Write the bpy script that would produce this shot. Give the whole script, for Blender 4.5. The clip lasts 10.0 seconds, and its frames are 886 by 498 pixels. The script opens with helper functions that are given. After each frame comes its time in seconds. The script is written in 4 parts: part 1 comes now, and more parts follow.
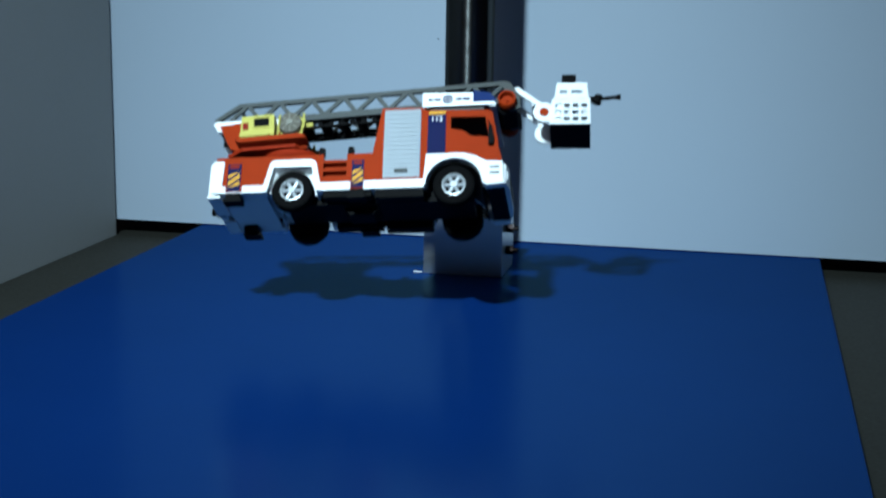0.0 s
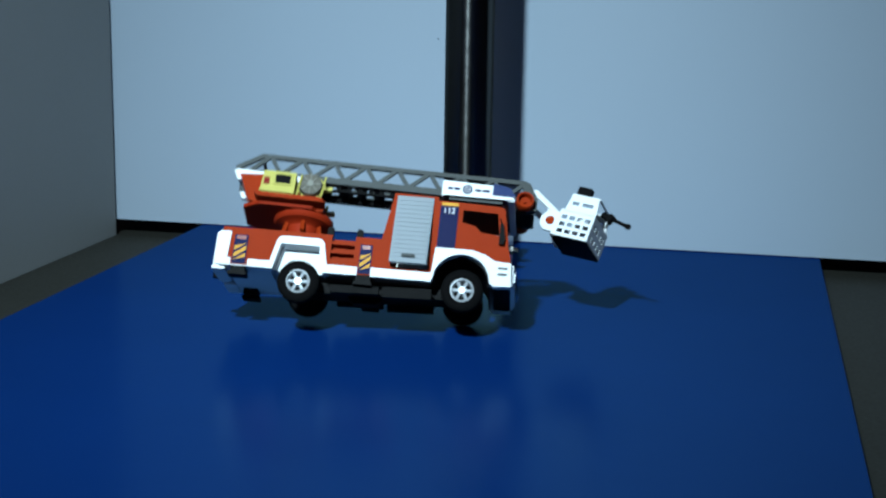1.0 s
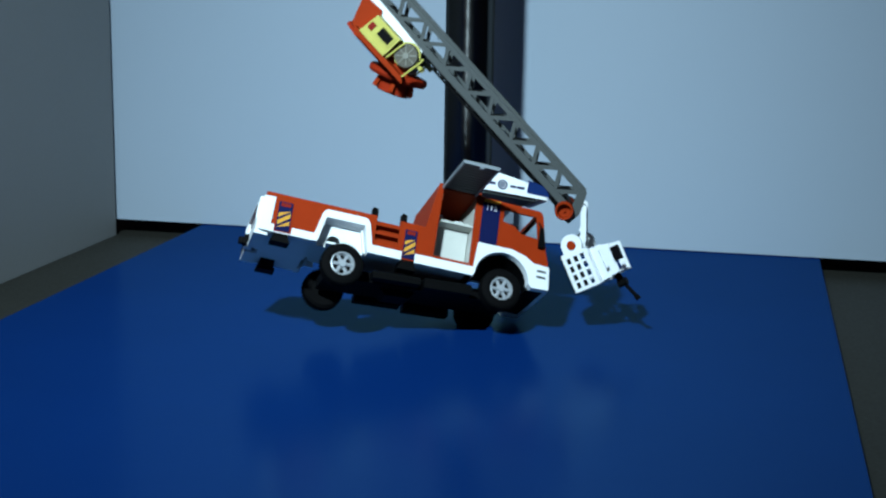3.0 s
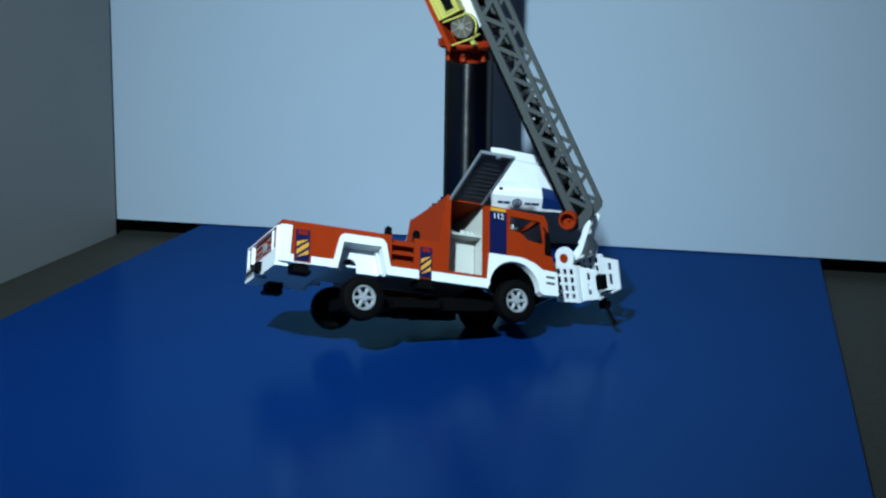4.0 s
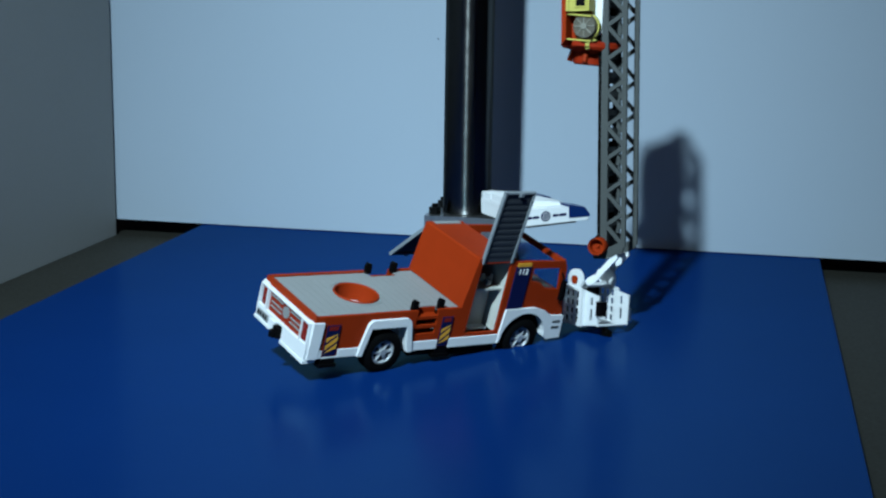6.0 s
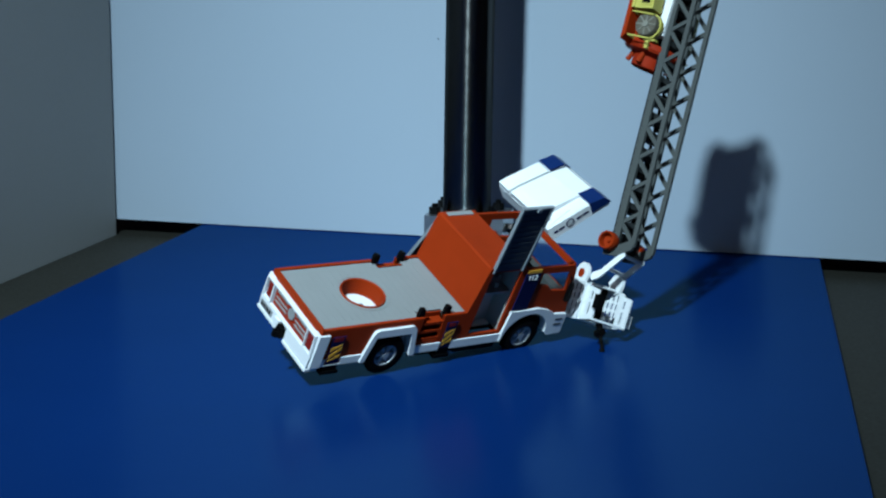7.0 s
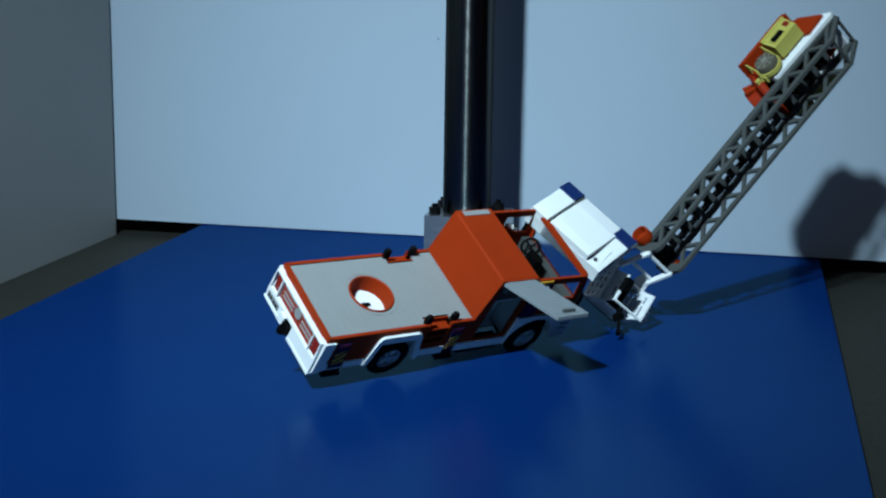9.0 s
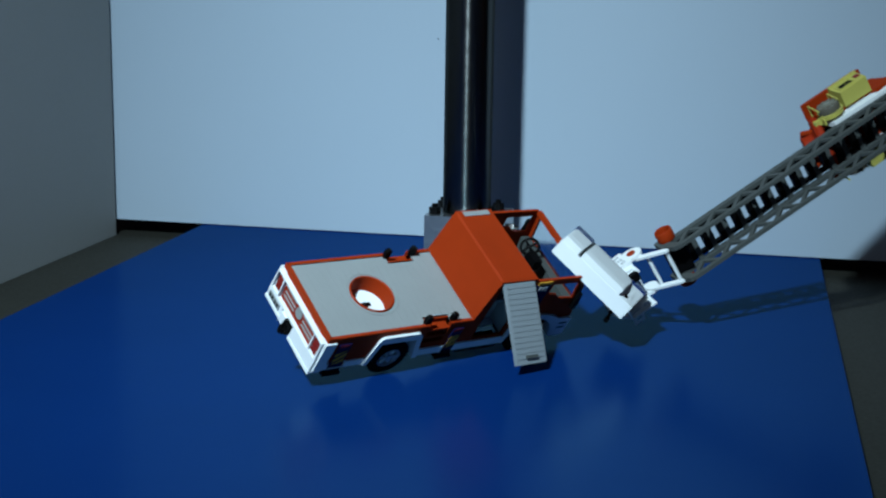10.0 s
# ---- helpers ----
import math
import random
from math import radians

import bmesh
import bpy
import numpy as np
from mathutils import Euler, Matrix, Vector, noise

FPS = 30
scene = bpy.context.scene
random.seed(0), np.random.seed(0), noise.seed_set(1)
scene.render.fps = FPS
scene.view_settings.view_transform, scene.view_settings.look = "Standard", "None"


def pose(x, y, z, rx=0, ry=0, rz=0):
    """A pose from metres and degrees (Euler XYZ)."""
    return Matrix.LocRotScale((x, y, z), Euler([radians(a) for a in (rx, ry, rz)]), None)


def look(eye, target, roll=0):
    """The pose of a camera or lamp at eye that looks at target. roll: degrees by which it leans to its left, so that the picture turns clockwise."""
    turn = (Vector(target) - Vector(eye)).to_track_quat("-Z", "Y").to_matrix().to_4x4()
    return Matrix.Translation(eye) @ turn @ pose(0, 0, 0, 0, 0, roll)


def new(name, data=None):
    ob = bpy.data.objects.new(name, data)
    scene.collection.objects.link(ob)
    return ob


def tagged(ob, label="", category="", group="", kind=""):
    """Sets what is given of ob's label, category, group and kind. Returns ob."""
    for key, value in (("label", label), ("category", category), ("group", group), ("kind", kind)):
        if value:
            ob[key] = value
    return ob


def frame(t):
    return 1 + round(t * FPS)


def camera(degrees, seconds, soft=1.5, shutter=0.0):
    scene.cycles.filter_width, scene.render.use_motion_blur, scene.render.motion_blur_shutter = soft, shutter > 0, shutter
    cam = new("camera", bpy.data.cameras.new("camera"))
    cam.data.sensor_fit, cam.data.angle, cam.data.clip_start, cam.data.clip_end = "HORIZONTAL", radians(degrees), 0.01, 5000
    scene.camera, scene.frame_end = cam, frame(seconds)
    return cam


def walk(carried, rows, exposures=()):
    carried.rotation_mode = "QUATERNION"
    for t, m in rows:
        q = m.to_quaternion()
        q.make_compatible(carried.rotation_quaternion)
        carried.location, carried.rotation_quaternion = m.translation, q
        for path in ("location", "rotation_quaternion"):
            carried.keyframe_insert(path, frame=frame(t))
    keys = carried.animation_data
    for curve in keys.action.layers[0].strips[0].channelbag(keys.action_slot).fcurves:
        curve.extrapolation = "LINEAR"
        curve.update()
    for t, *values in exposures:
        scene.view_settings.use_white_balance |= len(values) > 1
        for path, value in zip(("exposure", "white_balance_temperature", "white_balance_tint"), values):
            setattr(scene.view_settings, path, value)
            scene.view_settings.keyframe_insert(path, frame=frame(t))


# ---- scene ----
# A high-speed drop test of a toy ladder truck over a blue plate, before white panels and a steel column.
cam = camera(34.6, 10.0, soft=2.3, shutter=0.5)
EYE = Vector((0.0, 0.0, 0.3854))
AIM = EYE + Vector((-math.sin(radians(11.909)) * math.cos(radians(11.441)), math.cos(radians(11.909)) * math.cos(radians(11.441)), -math.sin(radians(11.441))))
SHOT = look(EYE, AIM, 0.881)
walk(cam, [(0.0, SHOT), (10.0, SHOT)], exposures=[(0.0, 0.0), (10.0, 0.0)])

# ---------------------------------------------------------------- light
world = bpy.data.worlds.new("world")
scene.world = world
world.use_nodes = True
world.node_tree.nodes["Background"].inputs[0].default_value = (0.55, 0.68, 0.85, 1)
world.node_tree.nodes["Background"].inputs[1].default_value = 0.0015


def lamp(name, eye, target, watts, size, colour, spread=180):
    data = bpy.data.lights.new(name, "AREA")
    data.shape, data.size, data.energy, data.color = "DISK", size, watts, colour
    data.spread = radians(spread)
    ob = new(name, data)
    ob.matrix_world = look(eye, target)
    return ob


# the test rig's floodlight, high above and behind the camera
lamp("floodlight", (-0.41, -0.32, 1.52), (-0.40, 1.72, 0.03), 10.6, 0.10, (0.63, 0.87, 1.0), 54)
# added fill lamp, no seen source: dim, just under the ceiling, lifts the shadows
lamp("ceiling_light", (-0.9, -0.3, 1.96), (-0.9, -0.3, 0.0), 5.4, 1.0, (0.95, 0.90, 1.0))


# ---------------------------------------------------------------- materials
def node(tree, kind, **values):
    n = tree.nodes.new(kind)
    for key, value in values.items():
        n.inputs[key.replace("_", " ")].default_value = value
    return n


def plastic(name, colour, rough=0.5, grain=600.0, bump=0.06, vary=0.12, metal=0.0, spots=40.0, coat=0.0, spec=0.22):
    """Moulded or painted surface: broad tone changes, fine grain, uneven gloss."""
    m = bpy.data.materials.new(name)
    m.use_nodes = True
    t = m.node_tree
    b = t.nodes["Principled BSDF"]
    co = t.nodes.new("ShaderNodeTexCoord")
    big = node(t, "ShaderNodeTexNoise", Scale=spots, Detail=4.0, Roughness=0.6)
    fine = node(t, "ShaderNodeTexNoise", Scale=grain, Detail=2.0)
    t.links.new(co.outputs["Object"], big.inputs["Vector"])
    t.links.new(co.outputs["Object"], fine.inputs["Vector"])
    ramp = t.nodes.new("ShaderNodeMapRange")
    ramp.inputs["To Min"].default_value, ramp.inputs["To Max"].default_value = 1 - vary, 1 + vary
    t.links.new(big.outputs["Fac"], ramp.inputs["Value"])
    mul = t.nodes.new("ShaderNodeVectorMath")
    mul.operation = "SCALE"
    mul.inputs[0].default_value = colour
    t.links.new(ramp.outputs[0], mul.inputs["Scale"])
    t.links.new(mul.outputs[0], b.inputs["Base Color"])
    gloss = t.nodes.new("ShaderNodeMapRange")
    gloss.inputs["To Min"].default_value, gloss.inputs["To Max"].default_value = rough * 0.8, min(1.0, rough * 1.25)
    t.links.new(fine.outputs["Fac"], gloss.inputs["Value"])
    t.links.new(gloss.outputs[0], b.inputs["Roughness"])
    bp = node(t, "ShaderNodeBump", Strength=bump, Distance=0.0006)
    t.links.new(fine.outputs["Fac"], bp.inputs["Height"])
    t.links.new(bp.outputs[0], b.inputs["Normal"])
    b.inputs["Metallic"].default_value = metal
    b.inputs["Coat Weight"].default_value = coat
    b.inputs["Specular IOR Level"].default_value = spec
    return m


RED = plastic("red_plastic", (0.228, 0.0212, 0.0035), 0.55, spec=0.04)
DARK_RED = plastic("deep_red_plastic", (0.22, 0.0165, 0.004), 0.6, spec=0.06)
WHITE = plastic("white_plastic", (0.62, 0.635, 0.645), 0.5, vary=0.04)
GREY = plastic("grey_plastic", (0.195, 0.203, 0.204), 0.55, vary=0.06)
LADDER_GREY = plastic("ladder_grey_plastic", (0.050, 0.055, 0.054), 0.55, vary=0.08, spec=0.15)
SHUTTER_GREY = plastic("shutter_silver_plastic", (0.20, 0.225, 0.245), 0.5, vary=0.05, metal=0.2)
BLACK = plastic("black_plastic", (0.0020, 0.0020, 0.0022), 0.5, spec=0.04)
RUBBER = plastic("black_rubber", (0.0026, 0.0026, 0.0028), 0.75, bump=0.2, spec=0.03)
NAVY = plastic("navy_sticker", (0.0042, 0.0072, 0.042), 0.5, spec=0.05)
BLUE = plastic("blue_translucent_plastic", (0.003, 0.016, 0.080), 0.3)
YELLOW = plastic("pale_yellow_plastic", (0.37, 0.33, 0.075), 0.5, spec=0.15)
AMBER = plastic("amber_sticker", (0.52, 0.25, 0.028), 0.5, spec=0.1)
SILVER = plastic("silver_wheel_paint", (0.36, 0.38, 0.40), 0.35, metal=0.35)
LAMP_RED = plastic("lamp_red_plastic", (0.16, 0.012, 0.008), 0.25)
RAIL = plastic("dark_rail_plastic", (0.0022, 0.0023, 0.0025), 0.5, spec=0.03)
INNER_GREY = plastic("dark_grey_plastic", (0.030, 0.034, 0.040), 0.5, spec=0.3)
INNER = plastic("warm_white_plastic", (0.42, 0.42, 0.385), 0.5)
BEIGE = plastic("warm_grey_plastic", (0.075, 0.066, 0.050), 0.5)
BEIGE_LIGHT = plastic("pale_grey_plastic", (0.16, 0.155, 0.13), 0.5)
STEEL = plastic("brushed_steel", (0.42, 0.43, 0.44), 0.32, metal=1.0, grain=180.0, vary=0.15, spots=9.0)
COLUMN_STEEL = plastic("dark_polished_steel", (0.105, 0.105, 0.102), 0.24, metal=1.0, grain=90.0, vary=0.2, spots=6.0)


def drawn(m, share):
    """Turns a metal into one drawn lengthwise: its gloss runs along the upright axis."""
    t = m.node_tree
    b = t.nodes["Principled BSDF"]
    along = t.nodes.new("ShaderNodeTangent")
    along.direction_type, along.axis = "RADIAL", "Z"
    t.links.new(along.outputs[0], b.inputs["Tangent"])
    b.inputs["Anisotropic"].default_value = share
    b.inputs["Anisotropic Rotation"].default_value = 0.25
    b.inputs["Specular Tint"].default_value = (0.25, 0.25, 0.25, 1)


drawn(COLUMN_STEEL, 0.95)
PANEL_WHITE = plastic("white_laminate", (0.264, 0.316, 0.376), 0.55, grain=350.0, vary=0.03, spots=3.0, bump=0.03)
PANEL_GREY = plastic("grey_laminate", (0.23, 0.235, 0.235), 0.6, grain=350.0, vary=0.05, spots=3.0, bump=0.03)
MAT_BLUE = plastic("blue_painted_plate", (0.0011, 0.0180, 0.102), 0.30, grain=420.0, vary=0.08, spots=5.0, bump=0.04, spec=0.035)


def lacquer(m, share, rough):
    """Adds a faint even gloss over the matt coat of a material."""
    t = m.node_tree
    b = t.nodes["Principled BSDF"]
    b.inputs["Specular IOR Level"].default_value = 0.0
    shine = node(t, "ShaderNodeBsdfGlossy", Roughness=rough, Color=(0.42, 0.85, 1.0, 1))
    mix = t.nodes.new("ShaderNodeMixShader")
    mix.inputs[0].default_value = share
    t.links.new(b.outputs[0], mix.inputs[1])
    t.links.new(shine.outputs[0], mix.inputs[2])
    t.links.new(mix.outputs[0], t.nodes["Material Output"].inputs[0])


lacquer(MAT_BLUE, 0.054, 0.22)
TABLE = plastic("dark_grey_bench", (0.021, 0.021, 0.017), 0.65, grain=260.0, vary=0.18, spots=12.0, bump=0.15, spec=0.2)
# kept pale so that the added room shell throws fill light back
ROOM = plastic("grey_bounce_paint", (0.60, 0.62, 0.65), 0.8, vary=0.06, spots=1.0)


def glass(name, tint):
    m = bpy.data.materials.new(name)
    m.use_nodes = True
    b = m.node_tree.nodes["Principled BSDF"]
    b.inputs["Base Color"].default_value = (*tint, 1)
    b.inputs["Transmission Weight"].default_value, b.inputs["Roughness"].default_value, b.inputs["IOR"].default_value = 1.0, 0.12, 1.12
    return m


GLASS = glass("clear_plastic", (0.85, 0.90, 0.92))


# ---------------------------------------------------------------- mesh helpers
def finish(name, bm, material, parent=None, label="", bevel=0.0, smooth=False):
    if bevel:
        edges = [e for e in bm.edges if len(e.link_faces) == 2 and e.calc_face_angle(0) > 0.6]
        bmesh.ops.bevel(bm, geom=edges, offset=bevel, segments=2, profile=0.6, affect="EDGES", clamp_overlap=True)
    bmesh.ops.recalc_face_normals(bm, faces=bm.faces[:])
    me = bpy.data.meshes.new(name)
    bm.to_mesh(me)
    bm.free()
    me.materials.append(material)
    if smooth:
        me.polygons.foreach_set("use_smooth", [True] * len(me.polygons))
        me.set_sharp_from_angle(angle=radians(38))
    ob = new(name, me)
    if parent is not None:
        ob.parent = parent
    if label:
        tagged(ob, label)
    return ob


def part(name, bm, material, parent, label="", bevel=0.0, smooth=False):
    return finish(name, bm, material, parent, label, bevel, smooth)


def cuboid(bm, x0, x1, y0, y1, z0, z1):
    v = [bm.verts.new((x, y, z)) for x in (x0, x1) for y in (y0, y1) for z in (z0, z1)]
    for f in ((0, 1, 3, 2), (4, 6, 7, 5), (0, 4, 5, 1), (2, 3, 7, 6), (0, 2, 6, 4), (1, 5, 7, 3)):
        bm.faces.new([v[i] for i in f])
    return bm


def box(x0, x1, y0, y1, z0, z1):
    return cuboid(bmesh.new(), x0, x1, y0, y1, z0, z1)


AXIS = {"x": lambda a, b, h: (h, a, b), "y": lambda a, b, h: (a, h, b), "z": lambda a, b, h: (a, b, h)}


def slab(bm, outline, h0, h1, axis="y", holes=()):
    """A plate of the given outline with holes through it, from h0 to h1 along axis; outline in the other two axes."""
    from mathutils.geometry import tessellate_polygon
    loops = [list(outline), *[list(h) for h in holes]]
    flat = [p for loop in loops for p in loop]
    tris = tessellate_polygon([[Vector((*p, 0)) for p in loop] for loop in loops])
    put = AXIS[axis]
    lo = [bm.verts.new(put(*p, h0)) for p in flat]
    hi = [bm.verts.new(put(*p, h1)) for p in flat]
    for a, b, c in tris:
        bm.faces.new((lo[a], lo[b], lo[c]))
        bm.faces.new((hi[c], hi[b], hi[a]))
    start = 0
    for loop in loops:
        n = len(loop)
        for i in range(n):
            a, b = start + i, start + (i + 1) % n
            bm.faces.new((lo[a], lo[b], hi[b], hi[a]))
        start += n
    return bm


def circle(cx, cy, r, n=24, a0=0.0, a1=360.0):
    full = abs(a1 - a0) >= 359.9
    m = n if full else n + 1
    return [(cx + r * math.cos(radians(a0 + (a1 - a0) * i / n)), cy + r * math.sin(radians(a0 + (a1 - a0) * i / n))) for i in range(m)]


def disc(bm, cx, cy, r, h0, h1, axis="y", n=24, bore=0.0):
    return slab(bm, circle(cx, cy, r, n), h0, h1, axis, [circle(cx, cy, bore, n)] if bore else ())


def bar(bm, p, q, r=0.002, n=6):
    """A straight rod from p to q."""
    p, q = Vector(p), Vector(q)
    d = (q - p).normalized()
    u = d.orthogonal().normalized()
    v = d.cross(u)
    ends = [[bm.verts.new(c + r * (math.cos(2 * math.pi * (i + 0.5) / n) * u + math.sin(2 * math.pi * (i + 0.5) / n) * v)) for i in range(n)] for c in (p, q)]
    for i in range(n):
        bm.faces.new((ends[0][i], ends[0][(i + 1) % n], ends[1][(i + 1) % n], ends[1][i]))
    bm.faces.new(ends[0][::-1])
    bm.faces.new(ends[1])
    return bm


def beam(bm, p, q, a, b):
    """A flat bar in a plane of constant y, from p to q in x and z, a wide in that plane and b thick along y."""
    (x0, y0, z0), (x1, _, z1) = p, q
    length = math.hypot(x1 - x0, z1 - z0)
    nx, nz = -(z1 - z0) / length * a / 2, (x1 - x0) / length * a / 2
    return slab(bm, [(x0 + nx, z0 + nz), (x1 + nx, z1 + nz), (x1 - nx, z1 - nz), (x0 - nx, z0 - nz)], y0 - b / 2, y0 + b / 2, "y")


def lathe(bm, profile, axis="y", n=28, at=(0, 0, 0)):
    """Turns (radius, height) pairs about an axis through the point at."""
    rings = []
    for r, h in profile:
        if r < 1e-6:
            rings.append([bm.verts.new(Vector(AXIS[axis](0, 0, h)) + Vector(at))])
        else:
            rings.append([bm.verts.new(Vector(AXIS[axis](r * math.cos(2 * math.pi * i / n), r * math.sin(2 * math.pi * i / n), h)) + Vector(at)) for i in range(n)])
    for a, b in zip(rings, rings[1:]):
        for i in range(n):
            j = (i + 1) % n
            if len(a) == 1:
                bm.faces.new((a[0], b[j], b[i]))
            elif len(b) == 1:
                bm.faces.new((a[i], a[j], b[0]))
            else:
                bm.faces.new((a[i], a[j], b[j], b[i]))
    return bm


def empty(name, label, category, group=""):
    return tagged(new(name), label, category, group)


# ---------------------------------------------------------------- the test bench
def bench():
    tagged(finish("table_top", box(-1.6, 1.2, 0.35, 2.6, -0.055, -0.022), TABLE, bevel=0.003), "dark grey bench top under the blue plate", "bench", kind="structure")
    plate = finish("floor_plate", box(-0.771, 0.109, 0.45, 1.975, -0.020, 0.0), MAT_BLUE, bevel=0.0012)
    tagged(plate, "glossy blue painted plate, the floor of the test", "floor", kind="structure")
    back = finish("wall_back", box(-0.912, 1.1, 1.941, 1.953, 0.0015, 1.5), PANEL_WHITE, bevel=0.0008)
    tagged(back, "plain white laminate panel standing behind the column", "wall", kind="structure")
    side = finish("wall_side", box(-0.925, -0.9050, 0.5, 1.933, -0.0215, 1.5), PANEL_GREY, bevel=0.0008)
    tagged(side, "grey laminate side panel standing on the bench", "wall", kind="structure")
    # unseen shell added round the bench; it closes the place and bounces light
    room = [("room_floor", (-3.5, 3.5, -3.0, 4.0, -0.95, -0.90)), ("room_ceiling", (-3.5, 3.5, -3.0, 4.0, 2.0, 2.05)), ("room_wall_north", (-3.5, 3.5, 4.0, 4.1, -0.9, 2.0)), ("room_wall_south", (-3.5, 3.5, -3.1, -3.0, -0.9, 2.0)), ("room_wall_west", (-3.6, -3.5, -3.0, 4.0, -0.9, 2.0)), ("room_wall_east", (3.5, 3.6, -3.0, 4.0, -0.9, 2.0))]
    for name, size in room:
        tagged(finish(name, box(*size), ROOM), "plain pale grey wall of an unseen room, added to bounce light", "room", kind="structure")
    stand = empty("bench_stand", "steel legs carrying the bench top", "bench stand")
    for x in (-1.5, 1.1):
        for y in (0.45, 2.5):
            part("leg", box(x - 0.03, x + 0.03, y - 0.03, y + 0.03, -0.90, -0.055), STEEL, stand)


def marks():
    bm = disc(bmesh.new(), -0.4206, 0.2793, 0.0011, 1.9404, 1.9411, "y", 10)
    tagged(finish("wall_speck", bm, BLACK), "tiny dark speck on the white panel", "speck")
    bm = slab(bmesh.new(), [(-0.3990, 1.7120), (-0.3885, 1.7105), (-0.3883, 1.7140), (-0.3988, 1.7150)], 0.0, 0.0006, "z")
    tagged(finish("tape_scrap", bm, WHITE), "scrap of white tape on the blue plate", "tape")


def column():
    x, y = -0.3385, 1.748
    ob = empty("steel_column", "polished dark steel column bolted upright to the blue plate", "column")
    bm = lathe(bmesh.new(), [(0.0, 0.0745), (0.0300, 0.0745), (0.0305, 0.0765), (0.0305, 1.45), (0.0, 1.45)], "z", 48, (x, y, 0))
    part("post", bm, COLUMN_STEEL, ob, "tall round polished steel post", smooth=True)
    bm = slab(bmesh.new(), [(x - 0.046, 0.0008), (x + 0.0535, 0.0008), (x + 0.0535, 0.074), (x - 0.046, 0.074)], y - 0.042, y + 0.042)
    part("base_block", bm, STEEL, ob, "machined steel clamp block", bevel=0.002)
    for sx, sy in ((-0.036, -0.026), (0.036, -0.026), (-0.036, 0.026), (0.036, 0.026)):
        bm = disc(bmesh.new(), x + sx, y + sy, 0.0075, 0.074, 0.0825, "z", 6)
        disc(bm, x + sx, y + sy, 0.0038, 0.0825, 0.087, "z", 10)
        part("bolt", bm, BLACK, ob, "black hexagon bolt")
    for dy, z in ((-0.012, 0.030), (-0.012, 0.058)):
        bm = disc(bmesh.new(), y + dy, z, 0.006, x + 0.0535, x + 0.063, "x", 6)
        disc(bm, y + dy, z, 0.0032, x + 0.063, x + 0.069, "x", 10)
        part("bolt", bm, COLUMN_STEEL, ob, "dull steel bolt")


bench()
marks()
column()


# ---------------------------------------------------------------- the toy fire engine
# its own space: x ahead from the rear bumper, y to its left, z up from the ground under its wheels
W = 0.0486
HUBS = (0.0853, 0.2533)
R_WHEEL = 0.0215


def arch(cx, cz, r, a0, a1, n=12):
    return [(cx + r * math.cos(radians(a0 + (a1 - a0) * i / n)), cz + r * math.sin(radians(a0 + (a1 - a0) * i / n))) for i in range(n + 1)]


def sided(fn, s, d0, d1):
    a, b = s * (W - d0), s * (W - d1)
    return fn(min(a, b), max(a, b))


def text(words, size, material, parent, m, thick=0.0004):
    cu = bpy.data.curves.new("sign_text", "FONT")
    cu.body, cu.size, cu.extrude, cu.align_x, cu.align_y = words, size, thick, "CENTER", "CENTER"
    ob = new("sign_text", cu)
    dg = bpy.context.evaluated_depsgraph_get()
    me = bpy.data.meshes.new_from_object(ob.evaluated_get(dg))
    bpy.data.objects.remove(ob)
    me.transform(m)
    me.materials.clear()
    me.materials.append(material)
    lettering = new("lettering", me)
    lettering.parent = parent
    return lettering


